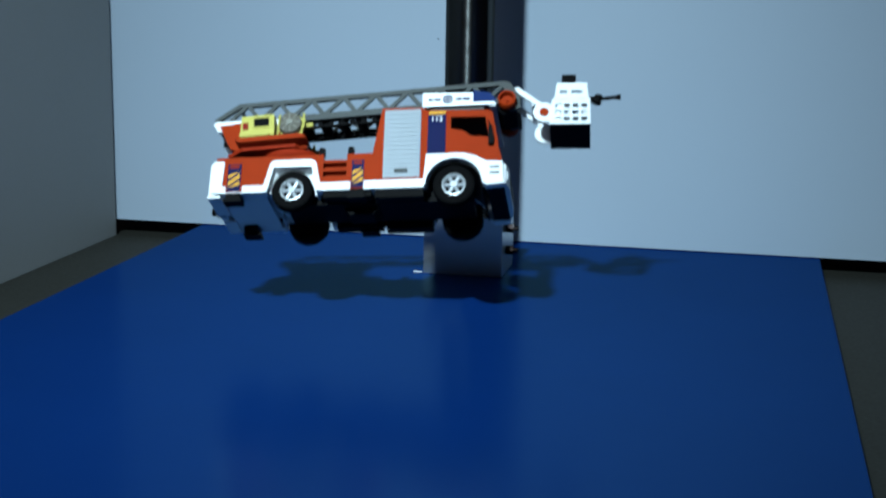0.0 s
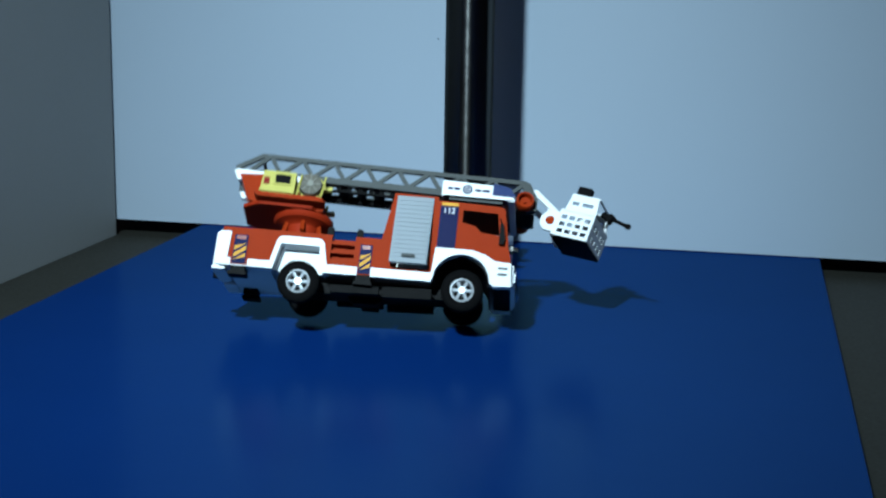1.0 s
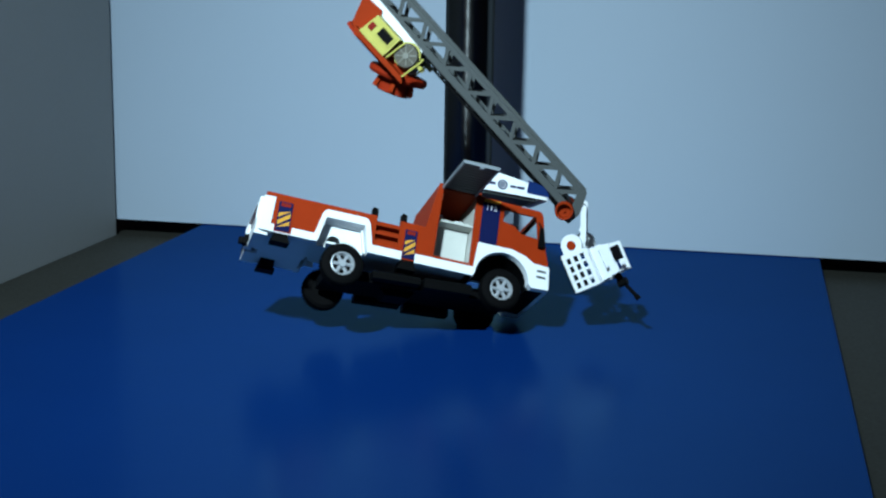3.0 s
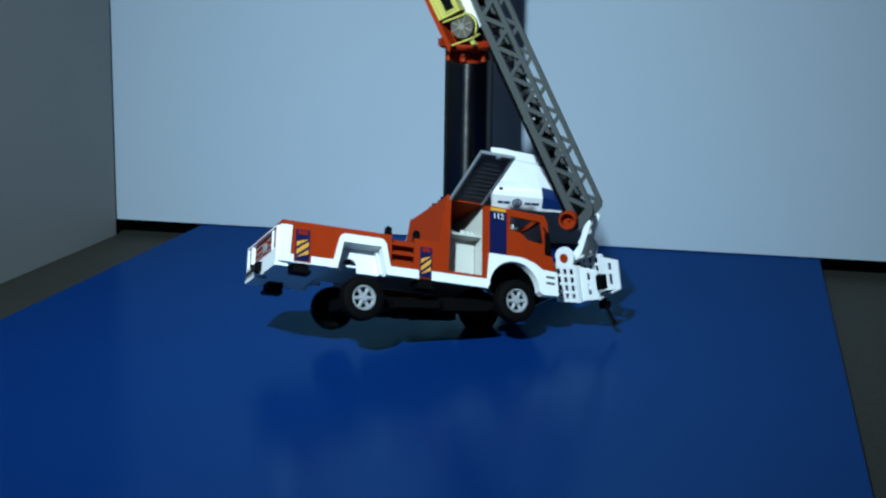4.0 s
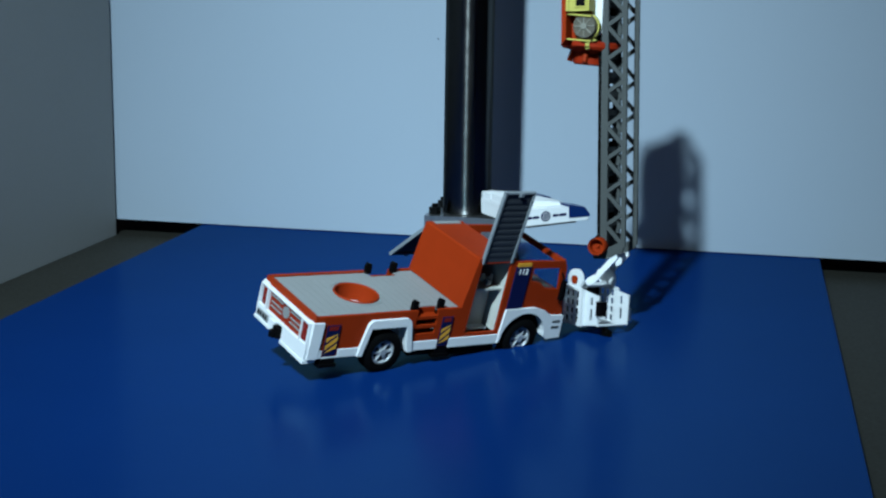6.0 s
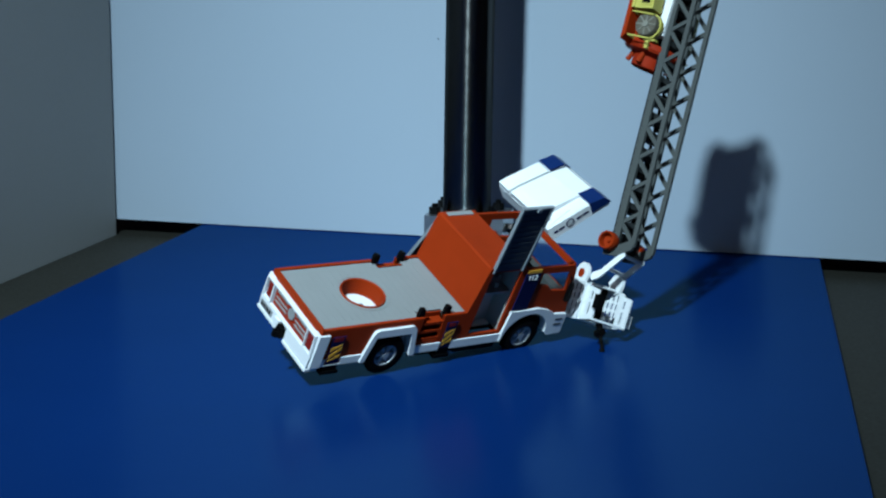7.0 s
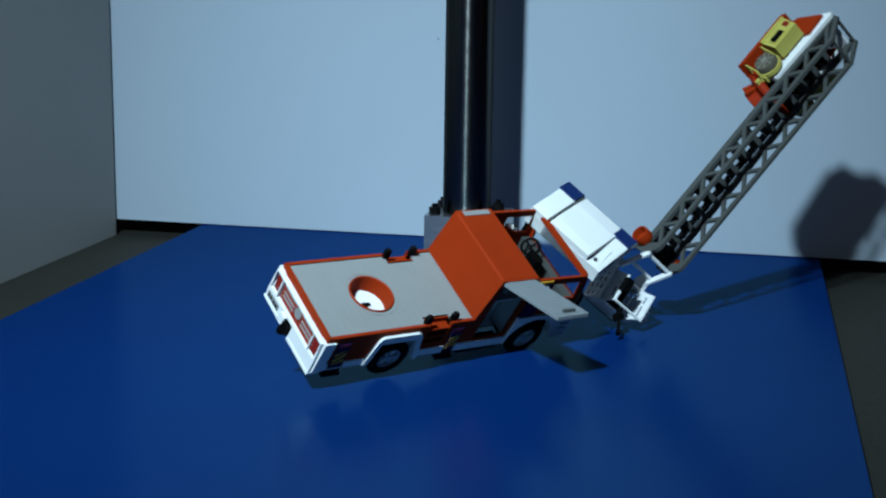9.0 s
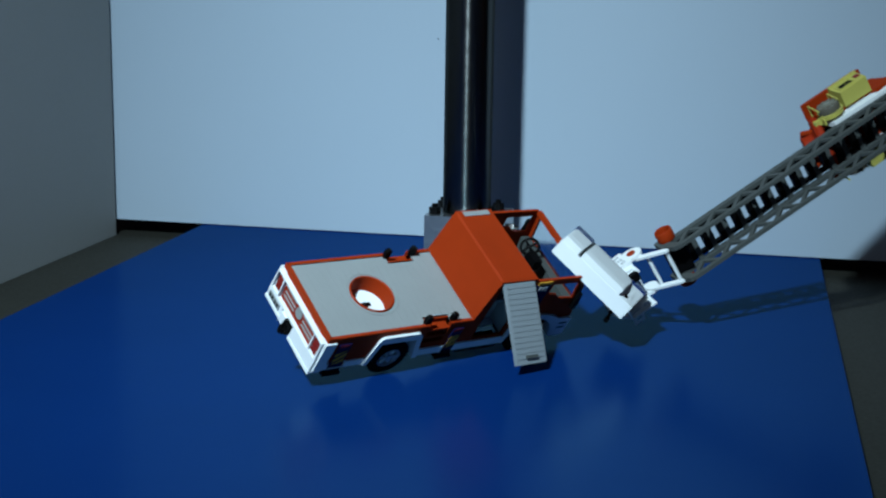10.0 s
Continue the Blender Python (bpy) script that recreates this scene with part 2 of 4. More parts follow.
def wheel(parent, x, s):
    y0, y1 = s * 0.0335, s * 0.0495
    k = 1 if y1 > y0 else -1
    prof = [(0.0125, 0.0), (0.0185, -0.0002), (0.0208, 0.0016), (R_WHEEL, 0.004), (R_WHEEL, 0.012), (0.0208, 0.0144), (0.0185, 0.0160), (0.0128, 0.0158), (0.0118, 0.0135), (0.0118, 0.002), (0.0125, 0.0)]
    bm = lathe(bmesh.new(), [(r, y0 + k * h) for r, h in prof], "y", 40, (x, 0, 0.0215))
    for i in range(40):
        a = 2 * math.pi * i / 40
        c, q = math.cos(a), math.sin(a)
        for h0, h1 in ((0.0018, 0.0062), (0.0098, 0.0142)):
            shift = 0.5 if h0 > 0.005 else 0
            c, q = math.cos(a + shift * 0.157), math.sin(a + shift * 0.157)
            bar(bm, (x + (R_WHEEL - 0.0002) * c, y0 + k * h0, 0.0215 + (R_WHEEL - 0.0002) * q), (x + (R_WHEEL - 0.0002) * c, y0 + k * h1, 0.0215 + (R_WHEEL - 0.0002) * q), 0.0008, 4)
    tyre = part("tyre", bm, RUBBER, parent, "black rubber tyre with block tread", smooth=True)
    bm = bmesh.new()
    prof = [(0.0122, 0.0145), (0.0110, 0.0148), (0.0098, 0.0118), (0.0088, 0.0096), (0.0, 0.0092)]
    lathe(bm, [(r, y0 + k * h) for r, h in prof], "y", 32, (x, 0, 0.0215))
    for i in range(6):
        a = math.pi * i / 3
        bar(bm, (x + 0.003 * math.cos(a), y0 + k * 0.0122, 0.0215 + 0.003 * math.sin(a)), (x + 0.0100 * math.cos(a), y0 + k * 0.0122, 0.0215 + 0.0100 * math.sin(a)), 0.0019, 6)
    disc(bm, x, 0.0215, 0.0036, min(y0 + k * 0.011, y0 + k * 0.0152), max(y0 + k * 0.011, y0 + k * 0.0152), "y", 12)
    part("rim", bm, SILVER, parent, "silver six-spoke wheel rim", smooth=True)
    part("inner_hub", disc(bmesh.new(), x, 0.0215, 0.0122, *sorted((y0 + k * 0.0006, y0 + k * 0.0030)), "y", 24), BLACK, parent)
    # solid black discs on the closed rim, painting in the dark of its holes
    for i in range(6):
        a = math.pi * (i + 0.5) / 3
        bm = disc(bmesh.new(), x + 0.0076 * math.cos(a), 0.0215 + 0.0076 * math.sin(a), 0.0026, min(y0 + k * 0.0095, y0 + k * 0.0108), max(y0 + k * 0.0095, y0 + k * 0.0108), "y", 10)
        part("rim_hole", bm, BLACK, parent)
    return tyre


def chassis_of(engine):
    ch = part("chassis", box(0.074, 0.270, -0.0225, 0.0225, 0.0150, 0.0260), BLACK, engine, "black plastic chassis frame with axles", bevel=0.0015)
    for s in (-1, 1):
        part("rail", sided(lambda a, b: box(0.118, 0.168, a, b, 0.0130, 0.0205), s, 0.004, 0.016), RAIL, ch, "dark side rail", bevel=0.001)
        part("rail", sided(lambda a, b: box(0.172, 0.222, a, b, 0.0105, 0.0210), s, 0.003, 0.016), RAIL, ch, "dark tank rail", bevel=0.001)
    for x in HUBS:
        part("axle", bar(bmesh.new(), (x, -0.036, 0.0215), (x, 0.036, 0.0215), 0.003, 10), BLACK, ch)
        for s in (-1, 1):
            wheel(ch, x, s)
    part("gearbox", slab(bmesh.new(), [(0.14, 0.008), (0.165, 0.008), (0.172, 0.0155), (0.133, 0.0155)], -0.012, 0.012), BLACK, ch, bevel=0.001)
    return ch


def hazard_sign(engine, s, x0, x1):
    """Navy sticker with amber slanting bars."""
    lo, hi = (-W - 0.0006, -W + 0.0001) if s < 0 else (W - 0.0001, W + 0.0006)
    sign = part("hazard_sign", box(x0, x1, lo, hi, 0.0215, 0.0525), NAVY, engine, "navy sticker with slanting amber warning bars")
    e0, e1 = (lo - 0.0003, lo) if s < 0 else (hi, hi + 0.0003)
    z0, z1 = 0.0245, 0.0435
    for z in (0.0195, 0.0275, 0.0355):
        pts = []
        for px, pz in ((x0 + 0.001, z), (x1 - 0.001, z + 0.009), (x1 - 0.001, z + 0.0135), (x0 + 0.001, z + 0.0045)):
            pts.append((px, min(max(pz, z0), z1)))
        part("amber_bar", slab(bmesh.new(), pts, e0, e1), AMBER, sign)
    bm = slab(bmesh.new(), [(x0 + 0.002, 0.0475), (x1 - 0.002, 0.0475), (x1 - 0.002, 0.0515), (x0 + 0.002, 0.0515)], e0, e1)
    part("lamp_strip", bm, LAMP_RED, sign)


def body_of(engine):
    red_side = [(0.0035, 0.0200), (0.0580, 0.0200), (0.0640, 0.0500), (0.1070, 0.0500), (0.1130, 0.0200), (0.2220, 0.0200), *arch(0.2533, 0.0215, 0.0303, 178, 2, 14), (0.3005, 0.0200), (0.3020, 0.0500), (0.2985, 0.0620), (0.2925, 0.1000), (0.2885, 0.1060), (0.2450, 0.1075), (0.2226, 0.1078), (0.2222, 0.1116), (0.1768, 0.1124), (0.1680, 0.0600), (0.1415, 0.0600), (0.1415, 0.0320), (0.1170, 0.0320), (0.1170, 0.0600), (0.0035, 0.0600)]
    shutter_hole = [(0.1795, 0.0318), (0.2180, 0.0318), (0.2180, 0.1070), (0.1815, 0.1070)]
    window = [(0.2490, 0.0860), (0.2620, 0.0830), (0.2700, 0.0765), (0.2885, 0.0745), (0.2850, 0.0985), (0.2490, 0.0995)]
    for s in (-1, 1):
        bm = sided(lambda a, b: slab(bmesh.new(), red_side, a, b, "y", [shutter_hole, window]), s, 0.0008, 0.0034)
        part("side_panel", bm, RED, engine, "red plastic side wall with openings", bevel=0.0006)
        # white trim: sill, arches, bumper
        sill = [[(0.0050, 0.0190), (0.0560, 0.0190), (0.0590, 0.0270), (0.0330, 0.0270), (0.0330, 0.0200), (0.0150, 0.0200), (0.0150, 0.0270), (0.0050, 0.0270)], [(0.1120, 0.0190), (0.1465, 0.0190), (0.1465, 0.0280), (0.1100, 0.0280)], [(0.1605, 0.0190), (0.2230, 0.0190), (0.2250, 0.0285), (0.1605, 0.0285)]]
        for outline in sill:
            part("sill_trim", sided(lambda a, b: slab(bmesh.new(), outline, a, b), s, -0.0006, 0.0024), WHITE, engine, "white sill strip", bevel=0.0005)
        ring = [(0.0540, 0.0185), (0.0612, 0.0500), (0.0632, 0.0530), (0.0662, 0.0546), (0.1050, 0.0546), (0.1080, 0.0530), (0.1102, 0.0500), (0.1170, 0.0185), (0.1115, 0.0185), (0.1055, 0.0462), (0.0655, 0.0462), (0.0595, 0.0185)]
        part("wheel_arch", sided(lambda a, b: slab(bmesh.new(), ring, a, b), s, -0.0022, 0.0100), WHITE, engine, "white angular wheel arch", bevel=0.0008)
        liner = [(0.0600, 0.0210), (0.0660, 0.0470), (0.1050, 0.0470), (0.1110, 0.0210), (0.1095, 0.0210), (0.1038, 0.0456), (0.0672, 0.0456), (0.0615, 0.0210)]
        part("arch_liner", sided(lambda a, b: slab(bmesh.new(), liner, a, b), s, 0.0100, 0.0280), WHITE, engine)
        back = [(0.0600, 0.0210), (0.0660, 0.0470), (0.1050, 0.0470), (0.1110, 0.0210), (0.0860, 0.0210), *arch(0.0785, 0.0270, 0.0075, 0, 180, 10), (0.0710, 0.0210)]
        part("arch_back", sided(lambda a, b: slab(bmesh.new(), back, a, b), s, 0.0158, 0.0172), WHITE, engine)
        fender = [(0.2225, 0.0190), (0.2225, 0.0300), (0.2245, 0.0560), (0.2620, 0.0560), (0.2760, 0.0520), (0.2860, 0.0460), (0.3030, 0.0450), (0.3045, 0.0200), (0.2865, 0.0190), *arch(0.2533, 0.0215, 0.0290, 2, 178, 16)]
        part("front_fender", sided(lambda a, b: slab(bmesh.new(), fender, a, b), s, -0.0018, 0.0080), WHITE, engine, "white front fender and bumper corner", bevel=0.0008)
        for z in (0.0310, 0.0375):
            part("bumper_slot", sided(lambda a, b: box(0.2900, 0.3000, a, b, z, z + 0.0024), s, -0.0021, -0.0010), LADDER_GREY, engine)
        corner = [(0.0000, 0.0190), (0.0110, 0.0190), (0.0125, 0.0555), (0.0010, 0.0555)]
        part("rear_corner", sided(lambda a, b: slab(bmesh.new(), corner, a, b), s, -0.0012, 0.0090), WHITE, engine, "white rear corner post", bevel=0.001)
        hazard_sign(engine, s, 0.0165, 0.0305)
        hazard_sign(engine, s, 0.1475, 0.1600)
        # stepped recess
        for z in (0.0320, 0.0415, 0.0510):
            part("step", sided(lambda a, b: box(0.1165, 0.1420, a, b, z, z + 0.0030), s, 0.0012, 0.0101), RED, engine, "red moulded step", bevel=0.0004)
        part("step_wall", sided(lambda a, b: box(0.1150, 0.1435, a, b, 0.0300, 0.0590), s, 0.0102, 0.0118), RED, engine, bevel=0.0004)
        # navy stripe and lettering beside the cab door
        stripe = [(0.2252, 0.0562), (0.2440, 0.0562), (0.2440, 0.1020), (0.2252, 0.1020)]
        e0, e1 = -0.0005, 0.0010
        sign = part("navy_stripe", sided(lambda a, b: slab(bmesh.new(), stripe, a, b), s, e0, e1), NAVY, engine, "navy blue stripe sticker with white digits")
        part("amber_strip", sided(lambda a, b: box(0.2262, 0.2435, a, b, 0.1025, 0.1060), s, e0, e1), AMBER, engine)
        turn = pose(0.2345, s * (W + 0.0007), 0.0968, 90, 0, 0 if s < 0 else 180)
        text("112", 0.0085, WHITE, sign, turn)
        # mirror and grab handle
        bm = slab(bmesh.new(), [(0.2885, 0.0640), (0.2935, 0.0640), (0.2945, 0.0700), (0.2920, 0.0860), (0.2885, 0.0860)], *sorted((s * (W + 0.0010), s * (W + 0.0050))))
        bar(bm, (0.2905, s * (W + 0.0030), 0.0855), (0.2880, s * (W - 0.0005), 0.0930), 0.0009)
        part("mirror", bm, BLACK, engine, "black wing mirror", bevel=0.0006)
        # hooks on the deck
        for x in (0.1145, 0.1450):
            bm = sided(lambda a, b: slab(bmesh.new(), [(x - 0.0034, 0.0592), (x + 0.0034, 0.0592), (x + 0.0030, 0.0690), (x - 0.0016, 0.0705), (x - 0.0034, 0.0680)], a, b), s, 0.0030, 0.0072)
            part("hook", bm, BLACK, engine, "small black hose hook", bevel=0.0003)
    # deck with the turntable hole
    deck_outline = [(0.0060, -0.0445), (0.1140, -0.0445), (0.1140, -0.0350), (0.1450, -0.0350), (0.1450, -0.0445), (0.1690, -0.0445), (0.1690, 0.0445), (0.1450, 0.0445), (0.1450, 0.0350), (0.1140, 0.0350), (0.1140, 0.0445), (0.0060, 0.0445)]
    bm = slab(bmesh.new(), deck_outline, 0.0560, 0.0590, "z", [circle(0.0750, 0, 0.0212, 32)])
    part("deck", bm, GREY, engine, "grey ribbed deck plate with a round hole", bevel=0.0004)
    for i in range(19):
        x = 0.0115 + i * 0.0080
        gap = math.sqrt(max(0.0, 0.0280 ** 2 - (x - 0.075) ** 2))
        for y0, y1 in (((-0.0350, -gap), (gap, 0.0350)) if gap > 0 else ((-0.0350, 0.0350),)):
            part("deck_rib", box(x - 0.0007, x + 0.0007, y0, y1, 0.0589, 0.05925), GREY, engine)
    part("deck_rim", disc(bmesh.new(), 0.0750, 0, 0.0268, 0.0588, 0.0595, "z", 40, 0.0252), GREY, engine)
    bm = lathe(bmesh.new(), [(0.0210, 0.0600), (0.0222, 0.0607), (0.0230, 0.0591), (0.0216, 0.0440), (0.0188, 0.0430), (0.0188, 0.0446), (0.0210, 0.0600)], "z", 40, (0.0750, 0, 0))
    part("turntable_socket", bm, RED, engine, "red round socket for the turntable", smooth=True)
    bm = bmesh.new()
    for y0, y1 in ((-W + 0.0010, -0.0445), (0.0445, W - 0.0010)):
        cuboid(bm, 0.0040, 0.1170, y0, y1, 0.0560, 0.0608)
        cuboid(bm, 0.1415, 0.1700, y0, y1, 0.0560, 0.0608)
    cuboid(bm, 0.0030, 0.0065, -W + 0.0010, W - 0.0010, 0.0500, 0.0608)
    part("deck_border", bm, RED, engine, "raised red deck border", bevel=0.0006)
    part("inner_floor", box(0.0080, 0.2200, -0.0312, 0.0312, 0.0265, 0.0285), WHITE, engine, "white inner floor", bevel=0.0005)
    part("underside", slab(bmesh.new(), [(0.0020, 0.0270), (0.0100, 0.0190), (0.0560, 0.0195), (0.0560, 0.0215), (0.0110, 0.0215), (0.0040, 0.0285)], -0.0460, 0.0460), WHITE, engine, "white rear underside", bevel=0.0005)
    # rear end
    part("rear_panel", box(0.0015, 0.0035, -0.0323, 0.0323, 0.0316, 0.0535), DARK_RED, engine, "dark red rear panel", bevel=0.0004)
    frame_outline = [(-0.0470, 0.0170), (-0.0040, 0.0170), (-0.0040, 0.0300), (0.0180, 0.0300), (0.0180, 0.0200), (0.0470, 0.0200), (0.0480, 0.0300), (0.0465, 0.0545), (-0.0465, 0.0545), (-0.0480, 0.0300)]
    cells = [[(-0.0322, 0.0318), (0.0322, 0.0318), (0.0322, 0.0534), (-0.0322, 0.0534)]]
    for s in (-1, 1):
        y0, y1 = sorted((s * 0.0336, s * 0.0454))
        cells.append([(y0, 0.0330), (y1, 0.0330), (y1, 0.0532), (y0, 0.0532)])
    part("rear_frame", slab(bmesh.new(), frame_outline, -0.0025, 0.0035, "x", cells), WHITE, engine, "white rear frame with lamp cells", bevel=0.0007)
    for s in (-1, 1):
        lamp_box = part("rear_lamp", box(0.0006, 0.0034, *sorted((s * 0.0337, s * 0.0453)), 0.0331, 0.0531), BLACK, engine, "rear lamp cluster in a white frame")
        part("lens", box(-0.0008, 0.0008, *sorted((s * 0.0338, s * 0.0432)), 0.0438, 0.0520), LAMP_RED, lamp_box, bevel=0.0004)
        part("lens", box(-0.0008, 0.0008, *sorted((s * 0.0338, s * 0.0432)), 0.0348, 0.0425), LAMP_RED, lamp_box, bevel=0.0004)
    part("bumper_lip", slab(bmesh.new(), [(-0.0035, -0.0480), (-0.0035, -0.0040), (0.0100, -0.0040), (0.0100, -0.0480)], 0.0145, 0.0172, "z"), WHITE, engine, "white rear bumper lip", bevel=0.0006)
    part("bumper_lip", slab(bmesh.new(), [(-0.0035, 0.0180), (-0.0035, 0.0480), (0.0100, 0.0480), (0.0100, 0.0180)], 0.0175, 0.0202, "z"), WHITE, engine, "white rear bumper lip", bevel=0.0006)
    for y0, y1 in ((-0.0290, -0.0080), (0.0080, 0.0290)):
        for z in (0.0372, 0.0418, 0.0478):
            part("rear_bar", box(0.0004, 0.0016, y0, y1, z, z + 0.0013), GREY, engine)
    part("rear_emblem", disc(bmesh.new(), 0.0, 0.0435, 0.0056, 0.0002, 0.0016, "x", 20), GREY, engine)
    plate = part("number_plate", box(-0.0036, -0.0024, 0.0230, 0.0440, 0.0225, 0.0290), GREY, engine, "small white number plate", bevel=0.0003)
    bm = bmesh.new()
    for y in (0.0250, 0.0295, 0.0350, 0.0395):
        cuboid(bm, -0.0040, -0.0035, y, y + 0.0028, 0.0238, 0.0278)
    part("plate_bars", bm, BLACK, plate)
    hitch = part("tow_hitch", box(-0.0070, 0.0030, -0.0030, 0.0060, 0.0180, 0.0285), BLACK, engine, "black tow hitch", bevel=0.0008)
    part("hitch_cover", box(-0.0050, 0.0030, 0.0070, 0.0160, 0.0190, 0.0300), WHITE, hitch, "white hitch bracket", bevel=0.0008)
    part("hitch_pin", disc(bmesh.new(), -0.0085, 0.0015, 0.0040, 0.0190, 0.0250, "z", 14, 0.0018), BLACK, hitch)
    for s in (-1, 1):
        for x in (0.0235, 0.1535):
            foot = part("stabiliser", box(x - 0.0075, x + 0.0075, *sorted((s * 0.0300, s * 0.0485)), 0.0125, 0.0200), BLACK, engine, "black stabiliser foot", bevel=0.0008)
            part("foot_pad", box(x - 0.0095, x + 0.0095, *sorted((s * 0.0360, s * 0.0500)), 0.0095, 0.0128), BLACK, foot, bevel=0.0006)
    part("socket_floor", disc(bmesh.new(), 0.0750, 0, 0.0192, 0.0425, 0.0442, "z", 32, 0.0035), WHITE, engine, "white disc inside the socket")
    # no cut here: a thin black box gives the disc its slot's dark
    part("socket_slot", box(0.0660, 0.0800, -0.0022, 0.0022, 0.0440, 0.0448), BLACK, engine)
    # box behind the cab
    rear_wall = [(0.1680, 0.0600), (0.1710, 0.0600), (0.1795, 0.1090), (0.2215, 0.1085), (0.2215, 0.1118), (0.1785, 0.1126), (0.1767, 0.1112)]
    part("equipment_box", slab(bmesh.new(), rear_wall, -W + 0.0034, W - 0.0034), RED, engine, "red sloped wall and top of the equipment box", bevel=0.0008)
    part("top_strip", box(0.1840, 0.2160, 0.0400, 0.0460, 0.1112, 0.1130), GREY, engine, "grey strip on the box top", bevel=0.0003)
    part("bulkhead", box(0.2200, 0.2225, -W + 0.0034, W - 0.0034, 0.0290, 0.1084), INNER, engine, "pale bulkhead behind the seats", bevel=0.0005)
    bm = box(0.1830, 0.2200, -0.0012, 0.0012, 0.0285, 0.0900)
    cuboid(bm, 0.1835, 0.2200, -0.0400, 0.0400, 0.0740, 0.0760)
    for y in (-0.0300, -0.0180, 0.0180, 0.0300):
        cuboid(bm, 0.1840, 0.1880, y - 0.003, y + 0.003, 0.0760, 0.0840)
        cuboid(bm, 0.2060, 0.2100, y - 0.003, y + 0.003, 0.0760, 0.0810)
    crest = [(0.1835, 0.0290), (0.2190, 0.0290), (0.2190, 0.0840), (0.2155, 0.0840), (0.2150, 0.0810), (0.2090, 0.0810), (0.2085, 0.0845), (0.2035, 0.0845), (0.2030, 0.0800), (0.1960, 0.0800), (0.1955, 0.0840), (0.1900, 0.0840), (0.1895, 0.0865), (0.1835, 0.0865)]
    for y in (-0.0240, 0.0220):
        part("rack_wall", slab(bmesh.new(), crest, y, y + 0.0020), INNER, engine, "warm white rack wall with a notched top", bevel=0.0004)
    part("inner_rack", bm, INNER, engine, "pale rack inside the box", bevel=0.0005)
    part("inner_side", slab(bmesh.new(), [(0.1728, 0.0300), (0.1745, 0.0300), (0.1832, 0.1030), (0.1814, 0.1030)], -0.0440, 0.0440), INNER, engine)
    # cab
    front = [(0.2985, 0.0440), (0.3025, 0.0440), (0.3020, 0.0500), (0.2990, 0.0620), (0.2978, 0.0690), (0.2950, 0.0690), (0.2960, 0.0600)]
    part("cab_front", slab(bmesh.new(), front, -W + 0.0034, W - 0.0034), RED, engine, "red cab front", bevel=0.0006)
    part("front_bumper", slab(bmesh.new(), [(0.2960, -0.0480), (0.3060, -0.0440), (0.3085, -0.0300), (0.3085, 0.0300), (0.3060, 0.0440), (0.2960, 0.0480)], 0.0230, 0.0445, "z"), WHITE, engine, "white front bumper", bevel=0.0015)
    # shade put in as colour: black plate where the white underside lies unlit
    part("front_skirt", slab(bmesh.new(), [(0.2865, 0.0205), (0.3020, 0.0205), (0.3040, 0.0228), (0.2865, 0.0228)], -0.0400, 0.0400), BLACK, engine, "black plate standing in for the shaded white front underside", bevel=0.001)
    for s in (-1, 1):
        # added black half ring, keeps stray light off the inside of the arch
        liner = arch(0.2533, 0.0215, 0.0288, 182, -2, 14) + arch(0.2533, 0.0215, 0.0276, -2, 182, 14)
        part("arch_liner", slab(bmesh.new(), liner, *sorted((s * 0.0010, s * 0.0405))), BLACK, engine, "added black half ring that blocks light in the front wheel arch")
    part("grille", box(0.3075, 0.3090, -0.0220, 0.0220, 0.0290, 0.0410), BLACK, engine, bevel=0.0004)
    for s in (-1, 1):
        part("headlight", box(0.3060, 0.3080, *sorted((s * 0.0280, s * 0.0400)), 0.0280, 0.0380), SILVER, engine, "silver headlight", bevel=0.001)
        part("pillar", slab(bmesh.new(), [(0.2950, 0.0680), (0.2985, 0.0680), (0.2925, 0.1040), (0.2890, 0.1040)], *sorted((s * (W - 0.0034), s * (W - 0.0075)))), RED, engine, "red windscreen pillar", bevel=0.0006)
    part("roof_rail", box(0.2870, 0.2915, -W + 0.0034, W - 0.0034, 0.1010, 0.1060), RED, engine, "red rail over the windscreen", bevel=0.0008)
    part("windscreen", slab(bmesh.new(), [(0.2955, 0.0690), (0.2967, 0.0690), (0.2912, 0.1015), (0.2900, 0.1015)], -0.0405, 0.0405), GLASS, engine)
    part("cab_floor", box(0.2225, 0.2960, -W + 0.0040, W - 0.0040, 0.0500, 0.0520), LADDER_GREY, engine, bevel=0.0004)
    part("dashboard", slab(bmesh.new(), [(0.2860, 0.0520), (0.2960, 0.0520), (0.2945, 0.0690), (0.2830, 0.0700)], -0.0440, 0.0440), LADDER_GREY, engine, "dark grey dashboard", bevel=0.001)
    for y in (-0.0220, 0.0220):
        seat = part("seat", slab(bmesh.new(), [(0.2300, 0.0520), (0.2560, 0.0520), (0.2560, 0.0620), (0.2350, 0.0620), (0.2310, 0.0950), (0.2255, 0.0950)], y - 0.0130, y + 0.0130), BLACK, engine, "black cab seat", bevel=0.001)
    bm = lathe(bmesh.new(), [(0.0095 + 0.0014 * math.cos(a), 0.0014 * math.sin(a)) for a in [2 * math.pi * i / 8 for i in range(9)]], "z", 24)
    bar(bm, (-0.0095, 0, 0), (0.0095, 0, 0), 0.0012)
    bar(bm, (0, -0.0095, 0), (0, 0.0095, 0), 0.0012)
    bar(bm, (0, 0, 0), (0, 0, -0.0160), 0.0016)
    wheel_ob = part("steering_wheel", bm, BLACK, engine, "black steering wheel", smooth=True)
    wheel_ob.matrix_basis = pose(0.2760, 0.0220, 0.0780, 0, -38, 0)
